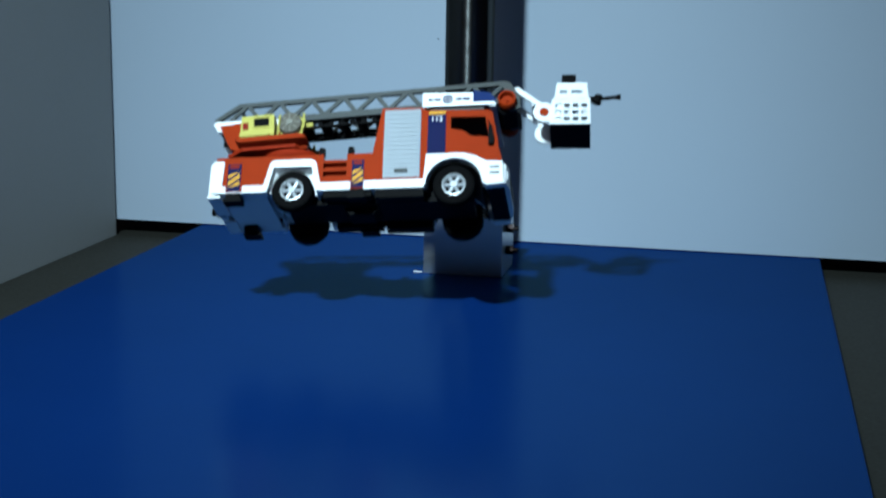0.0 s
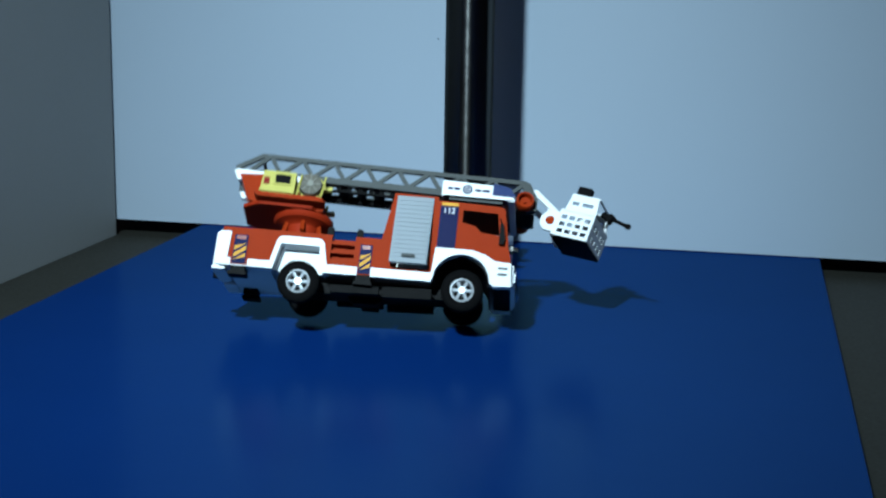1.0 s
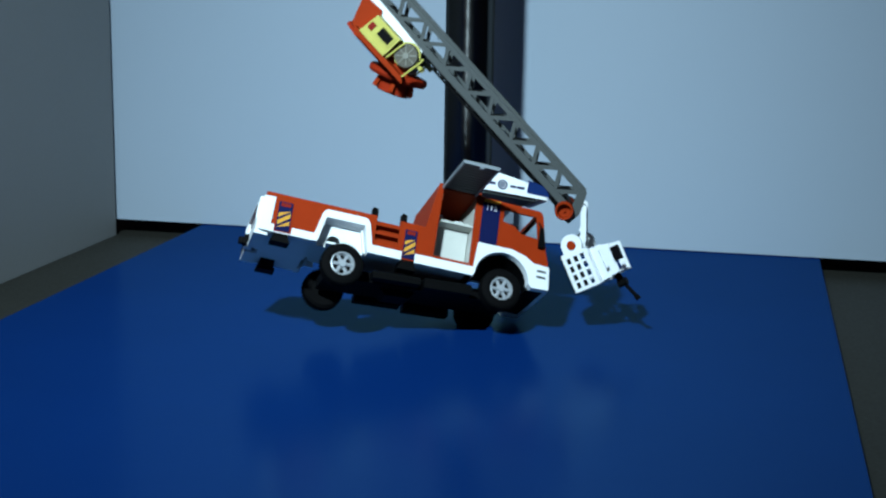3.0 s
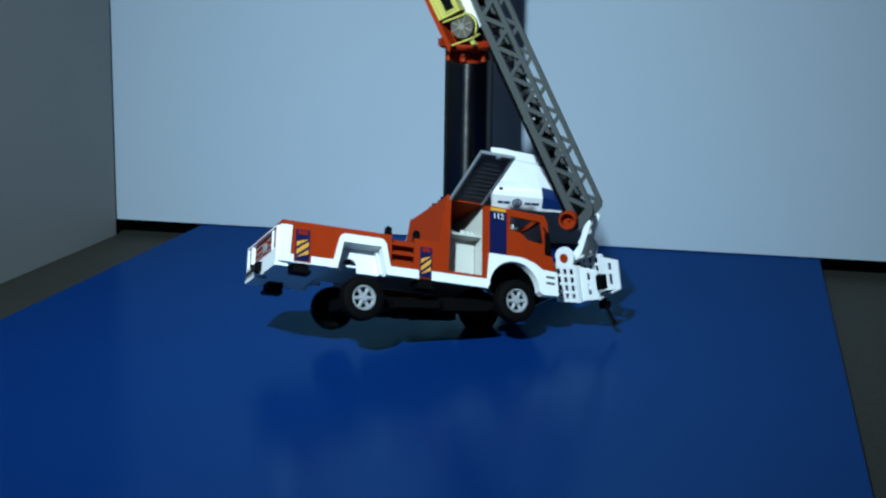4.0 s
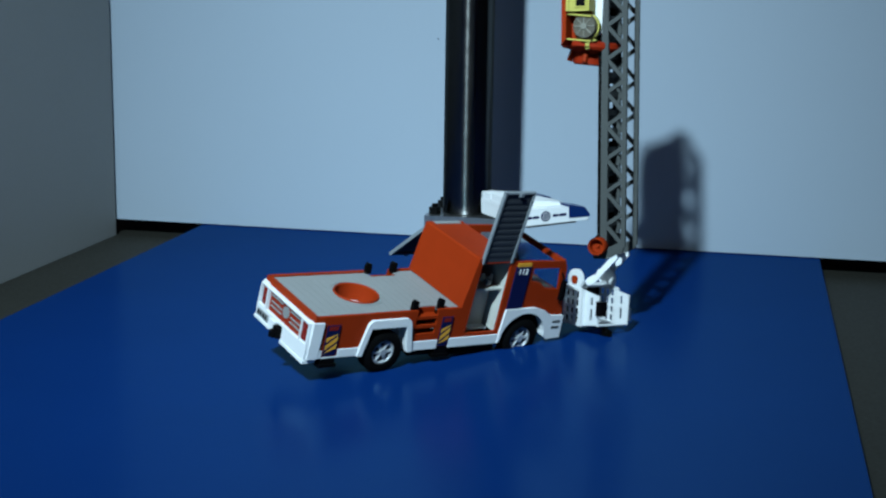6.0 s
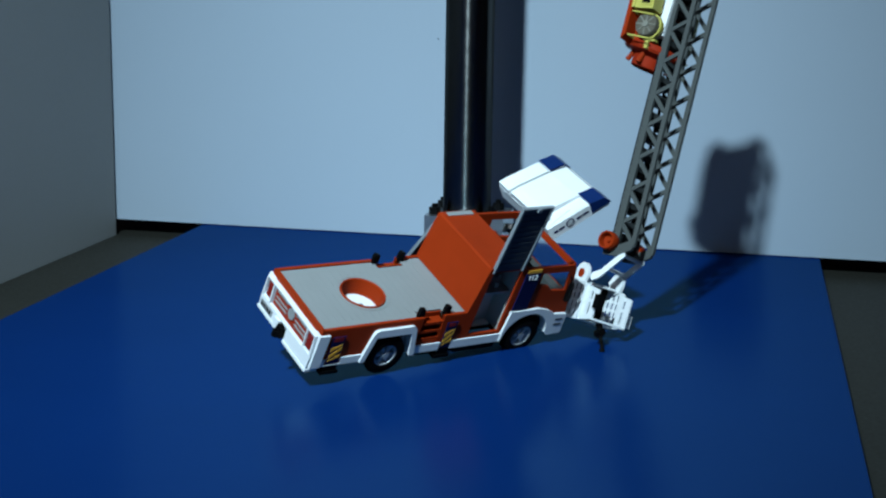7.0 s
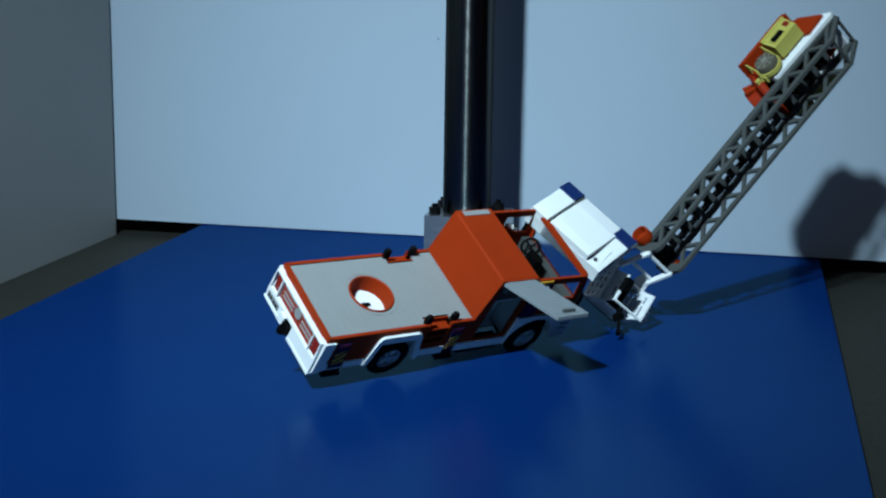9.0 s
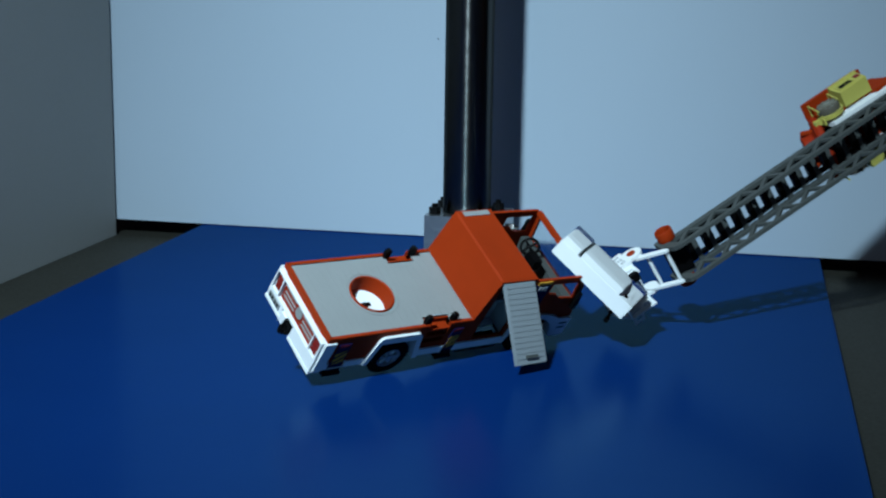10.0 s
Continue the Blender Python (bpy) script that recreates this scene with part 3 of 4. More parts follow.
    bm = bar(bmesh.new(), (0.2640, 0.0020, 0.0520), (0.2660, 0.0020, 0.0760), 0.0018)
    cuboid(bm, 0.2600, 0.2700, -0.0060, 0.0090, 0.0740, 0.0860)
    part("radio_unit", bm, BLACK, engine, "black control unit on a stalk", bevel=0.0006)


def shutter_of(engine, s):
    """A gull-wing shutter, hinged along its top edge; its space starts at the hinge and hangs down."""
    sh = part("shutter", slab(bmesh.new(), [(-0.0190, -0.0775), (0.0190, -0.0775), (0.0190, 0.0010), (-0.0190, 0.0010)], *sorted((0.0, s * 0.0014))), SHUTTER_GREY, engine, "silver grey roller shutter flap", bevel=0.0004)
    for i in range(14):
        z = -0.0722 + i * 0.0052
        part("slat", box(-0.0175, 0.0175, *sorted((s * 0.0013, s * 0.0020)), z, z + 0.0046), SHUTTER_GREY, sh, bevel=0.0003)
    for i in range(10):
        z = -0.0680 + i * 0.0065
        part("inner_rib", box(-0.0165, 0.0165, *sorted((s * -0.0009, s * 0.0001)), z, z + 0.0030), INNER_GREY, sh)
    part("inner_face", box(-0.0168, 0.0168, *sorted((s * -0.0004, s * 0.0001)), -0.0755, 0.0005), INNER_GREY, sh, "dark ribbed inner face")
    for x in (-0.0188, 0.0168):
        part("edge_strip", box(x, x + 0.0020, *sorted((s * -0.0020, s * 0.0001)), -0.0775, 0.0010), SHUTTER_GREY, sh, "pale raised edge")
    part("edge_strip", box(-0.0166, 0.0166, *sorted((s * -0.0020, s * 0.0001)), -0.0775, -0.0757), SHUTTER_GREY, sh, "pale raised edge")
    part("catch", box(-0.0015, 0.0030, *sorted((s * -0.0036, s * -0.0018)), -0.0770, -0.0735), SHUTTER_GREY, sh, "small catch at the free edge", bevel=0.0004)
    part("pull_handle", box(-0.0068, 0.0068, *sorted((s * 0.0021, s * 0.0044)), -0.0722, -0.0690), LADDER_GREY, sh, "dark pull handle", bevel=0.0006)
    return sh


def cab_roof_thing():
    """White cap of the cab; its space starts at its rear lower edge, on the middle."""
    roof = empty("cab_roof", "white plastic cab roof with blue light corners, knocked loose", "toy part")
    shell = [(0.0, 0.0), (0.0740, 0.0), (0.0760, 0.0040), (0.0700, 0.0115), (0.0520, 0.0150), (0.0, 0.0165)]
    part("shell", slab(bmesh.new(), [(0.0, 0.0125), (0.0500, 0.0118), (0.0650, 0.0085), (0.0720, 0.0), (0.0760, 0.0), (0.0760, 0.0040), (0.0700, 0.0115), (0.0520, 0.0150), (0.0, 0.0165)], -0.0465, 0.0465), WHITE, roof, "white roof shell", bevel=0.0012)
    for s in (-1, 1):
        part("cheek", slab(bmesh.new(), shell, *sorted((s * 0.0462, s * 0.0480))), WHITE, roof, "white side of the roof", bevel=0.0006)
        part("blue_light", slab(bmesh.new(), [(0.0530, 0.0040), (0.0768, 0.0035), (0.0770, 0.0050), (0.0710, 0.0134), (0.0530, 0.0172)], *sorted((s * 0.0265, s * 0.0488))), BLUE, roof, "dark blue warning light at the corner", bevel=0.0008)
        bm = disc(bmesh.new(), 0.0265, 0.0080, 0.0052, *sorted((s * 0.0478, s * 0.0484)), "y", 24)
        part("emblem", bm, NAVY, roof)
        bm = bmesh.new()
        disc(bm, 0.0265, 0.0080, 0.0034, *sorted((s * 0.0483, s * 0.0487)), "y", 20, 0.0028)
        cuboid(bm, 0.0250, 0.0280, *sorted((s * 0.0483, s * 0.0487)), 0.0077, 0.0083)
        part("emblem_ring", bm, WHITE, roof)
        for x0, x1 in ((0.0060, 0.0110), (0.0120, 0.0190), (0.0345, 0.0410), (0.0420, 0.0500)):
            part("sign_bar", box(x0, x1, *sorted((s * 0.0478, s * 0.0483)), 0.0066, 0.0092), NAVY, roof)
    top = [(0.0004, 0.0150), (0.0480, 0.0140), (0.0690, 0.0105), (0.0700, 0.0122), (0.0500, 0.0178), (0.0120, 0.0236), (0.0004, 0.0240)]
    part("raised_top", slab(bmesh.new(), top, -0.0300, 0.0225), WHITE, roof, "raised white middle of the roof", bevel=0.0014)
    part("raised_top", slab(bmesh.new(), [(0.0004, 0.0150), (0.0480, 0.0140), (0.0520, 0.0150), (0.0500, 0.0174), (0.0120, 0.0230), (0.0004, 0.0234)], 0.0262, 0.0465), WHITE, roof, "raised white strip of the roof", bevel=0.0014)
    part("seam", slab(bmesh.new(), [(0.0002, 0.0150), (0.0520, 0.0140), (0.0700, 0.0104), (0.0702, 0.0116), (0.0520, 0.0153), (0.0002, 0.0168)], 0.0226, 0.0261), LADDER_GREY, roof, "dark seam along the roof")
    part("recess", slab(bmesh.new(), [(0.0002, -0.0440), (0.0002, -0.0335), (0.0120, -0.0345), (0.0330, -0.0400), (0.0120, -0.0430)], 0.0140, 0.0168, "z"), WHITE, roof, "shallow white groove", bevel=0.0003)
    part("stud", disc(bmesh.new(), 0.0090, -0.0360, 0.0020, 0.0150, 0.0185, "z", 14), BLACK, roof)
    part("rear_wall", box(0.0003, 0.0024, -0.0461, 0.0461, -0.0005, 0.0150), WHITE, roof, "white rear wall of the roof", bevel=0.0006)
    part("front_rim", box(0.0700, 0.0765, -0.0460, 0.0460, -0.0008, 0.0026), WHITE, roof, bevel=0.0006)
    part("lining", box(0.0080, 0.0640, -0.0430, 0.0430, -0.0028, 0.0030), LADDER_GREY, roof, "dark grey lining under the roof", bevel=0.001)
    return roof


def ladder_thing():
    """Turntable and ladder; its space starts at the rear bend of the ladder's upper rails, on the middle."""
    lad = empty("turntable_ladder", "grey toy ladder on its red turntable, torn off the truck", "toy ladder")
    wl, hb = 0.0201, 0.0215
    for s in (-1, 1):
        y = s * wl
        bm = bmesh.new()
        beam(bm, (-0.0015, y, -0.0010), (0.2860, y, -0.0010), 0.0048, 0.0040)
        beam(bm, (-0.0265, y, -0.0180), (0.0002, y, -0.0008), 0.0046, 0.0038)
        beam(bm, (-0.0270, y, -hb - 0.0008), (0.2960, y, -hb - 0.0008), 0.0072, 0.0042)
        part("side_rail", bm, LADDER_GREY, lad, "grey lattice side rails", bevel=0.0005)
        step = 0.0345
        for i in range(9):
            x = -0.012 + i * step
            bm = beam(bmesh.new(), (x, y, -hb + 0.002), (x + step * 0.55, y, -0.002), 0.0040, 0.0032)
            part("lattice_bar", bm, LADDER_GREY, lad)
            if x + step * 0.95 < 0.290:
                bm = beam(bmesh.new(), (x + step * 0.62, y, -0.002), (x + step * 0.95, y, -hb + 0.002), 0.0040, 0.0032)
                part("lattice_bar", bm, LADDER_GREY, lad)
        # slanting front end
        bm = slab(bmesh.new(), [(0.2830, 0.0004), (0.2895, -0.0010), (0.2985, -0.0180), (0.2985, -0.0330), (0.2870, -0.0345), (0.2810, -0.0300), (0.2880, -0.0200), (0.2800, -0.0035)], *sorted((s * (wl - 0.0022), s * (wl + 0.0024))))
        part("end_plate", bm, LADDER_GREY, lad, "grey end plate of the ladder", bevel=0.0006)
        bm = lathe(bmesh.new(), [(0.0, 0.0010), (0.0092, 0.0), (0.0096, 0.0012), (0.0096, 0.0105), (0.0089, 0.0115), (0.0074, 0.0112), (0.0064, 0.0040), (0.0018, 0.0036), (0.0016, 0.0060), (0.0, 0.0062)], "y", 28)
        if s < 0:
            bmesh.ops.transform(bm, matrix=Matrix.Scale(-1, 4, (0, 1, 0)), verts=bm.verts[:])
        bmesh.ops.translate(bm, vec=(0.2850, s * 0.0225, -0.0262), verts=bm.verts[:])
        part("hose_knob", bm, RED, lad, "red hollow round knob", smooth=True)
        # inner ladder rails
        gaps = [[(x, -0.0295), (x + 0.0066, -0.0295), (x + 0.0066, -0.0250), (x, -0.0250)] for x in [0.0760 + 0.0116 * i for i in range(9)]]
        bm = slab(bmesh.new(), [(0.0300, -0.0315), (0.2800, -0.0315), (0.2800, -0.0235), (0.0300, -0.0235)], *sorted((s * 0.0120, s * 0.0155)), "y", gaps)
        part("inner_rail", bm, BLACK, lad, "black inner ladder rail", bevel=0.0005)
        # white wedge plates of the turntable house
        wedge = [(-0.0275, -0.0240), (-0.0240, -0.0215), (0.0150, -0.0225), (0.0640, -0.0250), (0.0668, -0.0355), (0.0450, -0.0350), (-0.0225, -0.0338)]
        part("white_wedge", slab(bmesh.new(), wedge, *sorted((s * 0.0205, s * 0.0262))), WHITE, lad, "white side plate", bevel=0.0008)
        # arm that carries the basket
        arm = [(0.2935, -0.0080), (0.2975, -0.0070), (0.3235, -0.0310), (0.3275, -0.0390), (0.3230, -0.0430), (0.3190, -0.0390), (0.3150, -0.0310), (0.2950, -0.0130)]
        part("arm", slab(bmesh.new(), arm, *sorted((s * 0.0185, s * 0.0212))), WHITE, lad, "white basket arm", bevel=0.0006)
    for i in range(15):
        x = 0.0085 + i * 0.0195
        part("rung", box(x - 0.0028, x + 0.0028, -wl + 0.0015, wl - 0.0015, -0.0242, -0.0205), LADDER_GREY, lad)
        part("inner_rung", box(x + 0.0029, x + 0.0085, -0.0119, 0.0119, -0.0290, -0.0210), BLACK, lad, "black inner ladder rung")
    for x in (0.2960, 0.3120):
        bm = bar(bmesh.new(), (x, -0.0190, -0.0120 - (x - 0.296)), (x, 0.0190, -0.0120 - (x - 0.296)), 0.0020, 10)
        part("arm_axle", bm, WHITE, lad)
    part("end_block", slab(bmesh.new(), [(0.2740, -0.0160), (0.2940, -0.0200), (0.2940, -0.0340), (0.2800, -0.0360), (0.2720, -0.0300)], -0.0170, 0.0170), BLACK, lad, "black hinge block", bevel=0.001)
    part("cross_tube", bar(bmesh.new(), (-0.0250, -wl, -0.0180), (-0.0250, wl, -0.0180), 0.0018, 8), LADDER_GREY, lad)
    part("cross_tube", bar(bmesh.new(), (0.0, -wl, -0.0018), (0.0, wl, -0.0018), 0.0018, 8), LADDER_GREY, lad)
    # red turntable house
    cheek = [(-0.0200, -0.0290), (0.0050, -0.0270), (0.0100, -0.0340), (0.0560, -0.0370), (0.0690, -0.0480), (0.0730, -0.0560), (0.0730, -0.0640), (0.0080, -0.0640), (-0.0080, -0.0580)]
    for s in (-1, 1):
        part("house_side", slab(bmesh.new(), cheek, *sorted((s * 0.0240, s * 0.0300))), RED, lad, "red side of the turntable house", bevel=0.001)
        part("house_ledge", slab(bmesh.new(), [(0.0000, -0.0560), (0.0700, -0.0560), (0.0760, -0.0610), (0.0040, -0.0610)], *sorted((s * 0.0280, s * 0.0480))), RED, lad, "red ledge", bevel=0.0008)
    part("house_front", slab(bmesh.new(), [(0.0560, -0.0400), (0.0690, -0.0480), (0.0730, -0.0560), (0.0730, -0.0640), (0.0690, -0.0640), (0.0690, -0.0560)], -0.0240, 0.0240), RED, lad, "red front of the turntable house", bevel=0.0008)
    part("house_back", slab(bmesh.new(), [(-0.0225, -0.0235), (-0.0200, -0.0235), (-0.0045, -0.0560), (-0.0070, -0.0560)], -0.0200, 0.0200), WHITE, lad, "white back plate", bevel=0.0006)
    floor_plan = [(-0.0120, -0.0220), (0.0060, -0.0360), (0.0620, -0.0360), (0.0700, -0.0240), (0.0700, 0.0240), (0.0620, 0.0360), (0.0060, 0.0360), (-0.0120, 0.0220)]
    part("house_floor", slab(bmesh.new(), floor_plan, -0.0645, -0.0605, "z"), DARK_RED, lad, "dark red floor of the house", bevel=0.0008)
    part("cable_drum", bar(bmesh.new(), (0.0640, -0.0200, -0.0450), (0.0640, 0.0200, -0.0450), 0.0075, 14), BLACK, lad)
    # pump units and hose reels
    for s in (-1, 1):
        pump = part("pump_unit", slab(bmesh.new(), [(0.0080, -0.0310), (0.0420, -0.0310), (0.0420, -0.0560), (0.0060, -0.0560)], *sorted((s * 0.0300, s * 0.0482))), YELLOW, lad, "pale yellow pump unit", bevel=0.0016)
        part("screen", box(0.0210, 0.0370, *sorted((s * 0.0477, s * 0.0488)), -0.0450, -0.0350), BLACK, pump, "dark gauge window", bevel=0.0004)
        part("button", box(0.0090, 0.0150, *sorted((s * 0.0477, s * 0.0492)), -0.0470, -0.0390), LAMP_RED, pump, "small red button", bevel=0.0005)
        part("foot_strip", box(0.0060, 0.0420, *sorted((s * 0.0477, s * 0.0500)), -0.0555, -0.0525), YELLOW, pump, bevel=0.0006)
        part("screen_rim", slab(bmesh.new(), [(0.0195, -0.0465), (0.0385, -0.0465), (0.0385, -0.0335), (0.0195, -0.0335)], *sorted((s * 0.0480, s * 0.0496)), "y", [[(0.0210, -0.0450), (0.0370, -0.0450), (0.0370, -0.0350), (0.0210, -0.0350)]]), YELLOW, pump)
        reel = part("hose_reel", lathe(bmesh.new(), [(0.0, s * 0.0420), (0.0118, s * 0.0420), (0.0124, s * 0.0410), (0.0124, s * 0.0310), (0.0118, s * 0.0300), (0.0, s * 0.0300)], "y", 32, (0.0572, 0, -0.0385)), BEIGE, lad, "grey hose reel", smooth=True)
        for i in range(8):
            a = math.pi * i / 4
            bm = bar(bmesh.new(), (0.0572 + 0.003 * math.cos(a), s * 0.0424, -0.0385 + 0.003 * math.sin(a)), (0.0572 + 0.0115 * math.cos(a), s * 0.0424, -0.0385 + 0.0115 * math.sin(a)), 0.0007, 5)
            part("spoke", bm, BEIGE_LIGHT, reel)
        part("reel_hub", disc(bmesh.new(), 0.0572, -0.0385, 0.0034, *sorted((s * 0.0438, s * 0.0418)), "y", 16), BEIGE_LIGHT, reel, "pale reel hub")
        part("reel_gap", disc(bmesh.new(), 0.0572, -0.0385, 0.0110, *sorted((s * 0.0415, s * 0.0422)), "y", 24, 0.0036), BEIGE, reel, "dark face between the spokes")
        rim = lathe(bmesh.new(), [(0.0126, s * 0.0300), (0.0142, s * 0.0300), (0.0142, s * 0.0350), (0.0126, s * 0.0350), (0.0126, s * 0.0300)], "y", 32, (0.0572, 0, -0.0385))
        part("reel_ring", rim, YELLOW, lad, "yellow ring round the hose reel", smooth=True)
        for x in (0.0445, 0.0700):
            bm = bar(bmesh.new(), (x, s * 0.0440, -0.0560), (x + 0.003, s * 0.0440, -0.0300), 0.0010)
            bar(bm, (x, s * 0.0440, -0.0560), (x, s * 0.0300, -0.0560), 0.0010)
            part("reel_frame", bm, YELLOW, lad, "yellow reel frame")
        bm = box(0.0700, 0.0800, *sorted((s * 0.0330, s * 0.0260)), -0.0400, -0.0360)
        cuboid(bm, 0.0700, 0.0720, *sorted((s * 0.0330, s * 0.0260)), -0.0360, -0.0290)
        part("reel_bracket", bm, YELLOW, lad, bevel=0.0005)
    return lad


def turntable_of(lad):
    """Round base of the house; its space starts at the elevation hinge."""
    hx, hz = 0.0515, -0.0425
    z = -0.0190
    bm = lathe(bmesh.new(), [(0.0, z), (0.0300, z), (0.0318, z - 0.0015), (0.0322, z - 0.0060), (0.0300, z - 0.0090), (0.0215, z - 0.0105), (0.0182, z - 0.0130), (0.0172, z - 0.0240), (0.0158, z - 0.0250), (0.0150, z - 0.0180), (0.0, z - 0.0180)], "z", 48)
    base = part("turntable", bm, DARK_RED, lad, "red round turntable with a short collar", smooth=True)
    for a in (35, 95, 155, 215, 275, 335):
        c, q = math.cos(radians(a)), math.sin(radians(a))
        part("locking_pin", bar(bmesh.new(), (0.0190 * c, 0.0190 * q, z - 0.0100), (0.0222 * c, 0.0222 * q, z - 0.0225), 0.0028, 6), RED, base, "red locking pin")
    for s in (-1, 1):
        part("bearing", slab(bmesh.new(), [(-0.0100, -0.0220), (0.0100, -0.0220), (0.0060, 0.0040), (-0.0060, 0.0040)], *sorted((s * 0.0195, s * 0.0225))), DARK_RED, base, "red bearing plate", bevel=0.0006)
    base.matrix_basis = pose(hx, 0, hz)
    return base


def basket_of(lad):
    """Rescue basket; its space starts at its pivot, on the ladder's middle."""
    def side(y0, y1):
        slots = []
        for i in range(4):
            for j in range(3):
                x, z = 0.0115 + i * 0.0090, -0.0112 + j * 0.0080
                slots.append([(x, z), (x + 0.0064, z), (x + 0.0064, z + 0.0046), (x, z + 0.0046)])
        return slab(bmesh.new(), [(0.0060, -0.0150), (0.0480, -0.0150), (0.0480, 0.0150), (0.0080, 0.0150)], y0, y1, "y", slots)

    basket = part("basket", slab(bmesh.new(), [(0.0060, -0.0270), (0.0480, -0.0270), (0.0480, 0.0270), (0.0060, 0.0270)], -0.0165, -0.0140, "z"), BLACK, lad, "white slotted rescue basket with a dark floor", bevel=0.0006)
    for s in (-1, 1):
        part("side_grid", side(*sorted((s * 0.0255, s * 0.0275))), WHITE, basket, "white slotted side", bevel=0.0004)
        upper = [(0.0100, 0.0150), (0.0470, 0.0150), (0.0440, 0.0370), (0.0130, 0.0370)]
        holes = [[(0.0160, 0.0240), (0.0240, 0.0240), (0.0240, 0.0280), (0.0160, 0.0280)], [(0.0280, 0.0240), (0.0400, 0.0240), (0.0400, 0.0280), (0.0280, 0.0280)]]
        part("upper_rail", slab(bmesh.new(), upper, *sorted((s * 0.0215, s * 0.0235)), "y", holes), WHITE, basket, "white upper rail", bevel=0.0005)
        part("ledge", box(0.0090, 0.0475, *sorted((s * 0.0215, s * 0.0275)), 0.0140, 0.0160), WHITE, basket)
        bm = disc(bmesh.new(), 0.0, 0.0, 0.0115, *sorted((s * 0.0225, s * 0.0262)), "y", 28)
        slab(bm, [(0.0, -0.0115), (0.0090, -0.0115), (0.0090, 0.0090), (0.0, 0.0115)], *sorted((s * 0.0230, s * 0.0258)))
        pivot = part("pivot_plate", bm, WHITE, basket, "white round pivot plate", bevel=0.0005)
        part("pivot_cap", disc(bmesh.new(), 0.0, 0.0, 0.0048, *sorted((s * 0.0258, s * 0.0275)), "y", 20), RED, pivot, "red pivot cap")
    for x0, x1 in ((0.0455, 0.0480),):
        slots = [[(y, z), (y + 0.0065, z), (y + 0.0065, z + 0.0065), (y, z + 0.0065)] for y in (-0.0200, -0.0100, 0.0035, 0.0135) for z in (-0.0105, 0.0015)]
        part("front_grid", slab(bmesh.new(), [(-0.0255, -0.0150), (0.0255, -0.0150), (0.0255, 0.0150), (-0.0255, 0.0150)], x0, x1, "x", slots), WHITE, basket, "white slotted front", bevel=0.0004)
    part("back_plate", slab(bmesh.new(), [(-0.0255, -0.0150), (0.0255, -0.0150), (0.0255, 0.0060), (-0.0255, 0.0060)], 0.0062, 0.0082, "x"), WHITE, basket, "white back plate", bevel=0.0005)
    part("hand_rail", bar(bmesh.new(), (0.0440, -0.0225, 0.0360), (0.0440, 0.0225, 0.0360), 0.0014, 8), WHITE, basket)
    bm = slab(bmesh.new(), [(0.0290, 0.0230), (0.0420, 0.0230), (0.0420, 0.0345), (0.0290, 0.0345)], 0.0280, 0.0300, "z", [[(0.0315, 0.0255), (0.0395, 0.0255), (0.0395, 0.0320), (0.0315, 0.0320)]])
    part("loop_handle", bm, WHITE, basket, "white loop at the rail", bevel=0.0004)
    part("searchlight", box(0.0180, 0.0330, -0.0270, -0.0180, 0.0370, 0.0450), BLACK, basket, "black searchlight", bevel=0.0012)
    global cannon
    bm = bar(bmesh.new(), (-0.0010, 0, 0), (0.0110, 0, 0), 0.0040, 10)
    bar(bm, (0.0085, 0, -0.0050), (0.0105, 0, 0.0050), 0.0044, 8)
    bar(bm, (0.0110, 0, 0.0010), (0.0300, 0, 0.0030), 0.0020, 8)
    bar(bm, (0.0290, 0, 0.0029), (0.0335, 0, 0.0033), 0.0030, 8)
    cannon = part("water_cannon", bm, BLACK, basket, "black water cannon", bevel=0.0004)
    for ob in (basket, *basket.children_recursive):
        ob.data.transform(Matrix.Scale(0.92, 4, (0, 1, 0)))
    return basket


engine = empty("toy_fire_engine", "red and white toy fire engine, breaking apart as it lands", "toy truck")
body_of(engine)
chassis = chassis_of(engine)
near_shutter = shutter_of(engine, -1)
far_shutter = shutter_of(engine, 1)
cab_roof = cab_roof_thing()
ladder = ladder_thing()
turntable = turntable_of(ladder)
basket = basket_of(ladder)


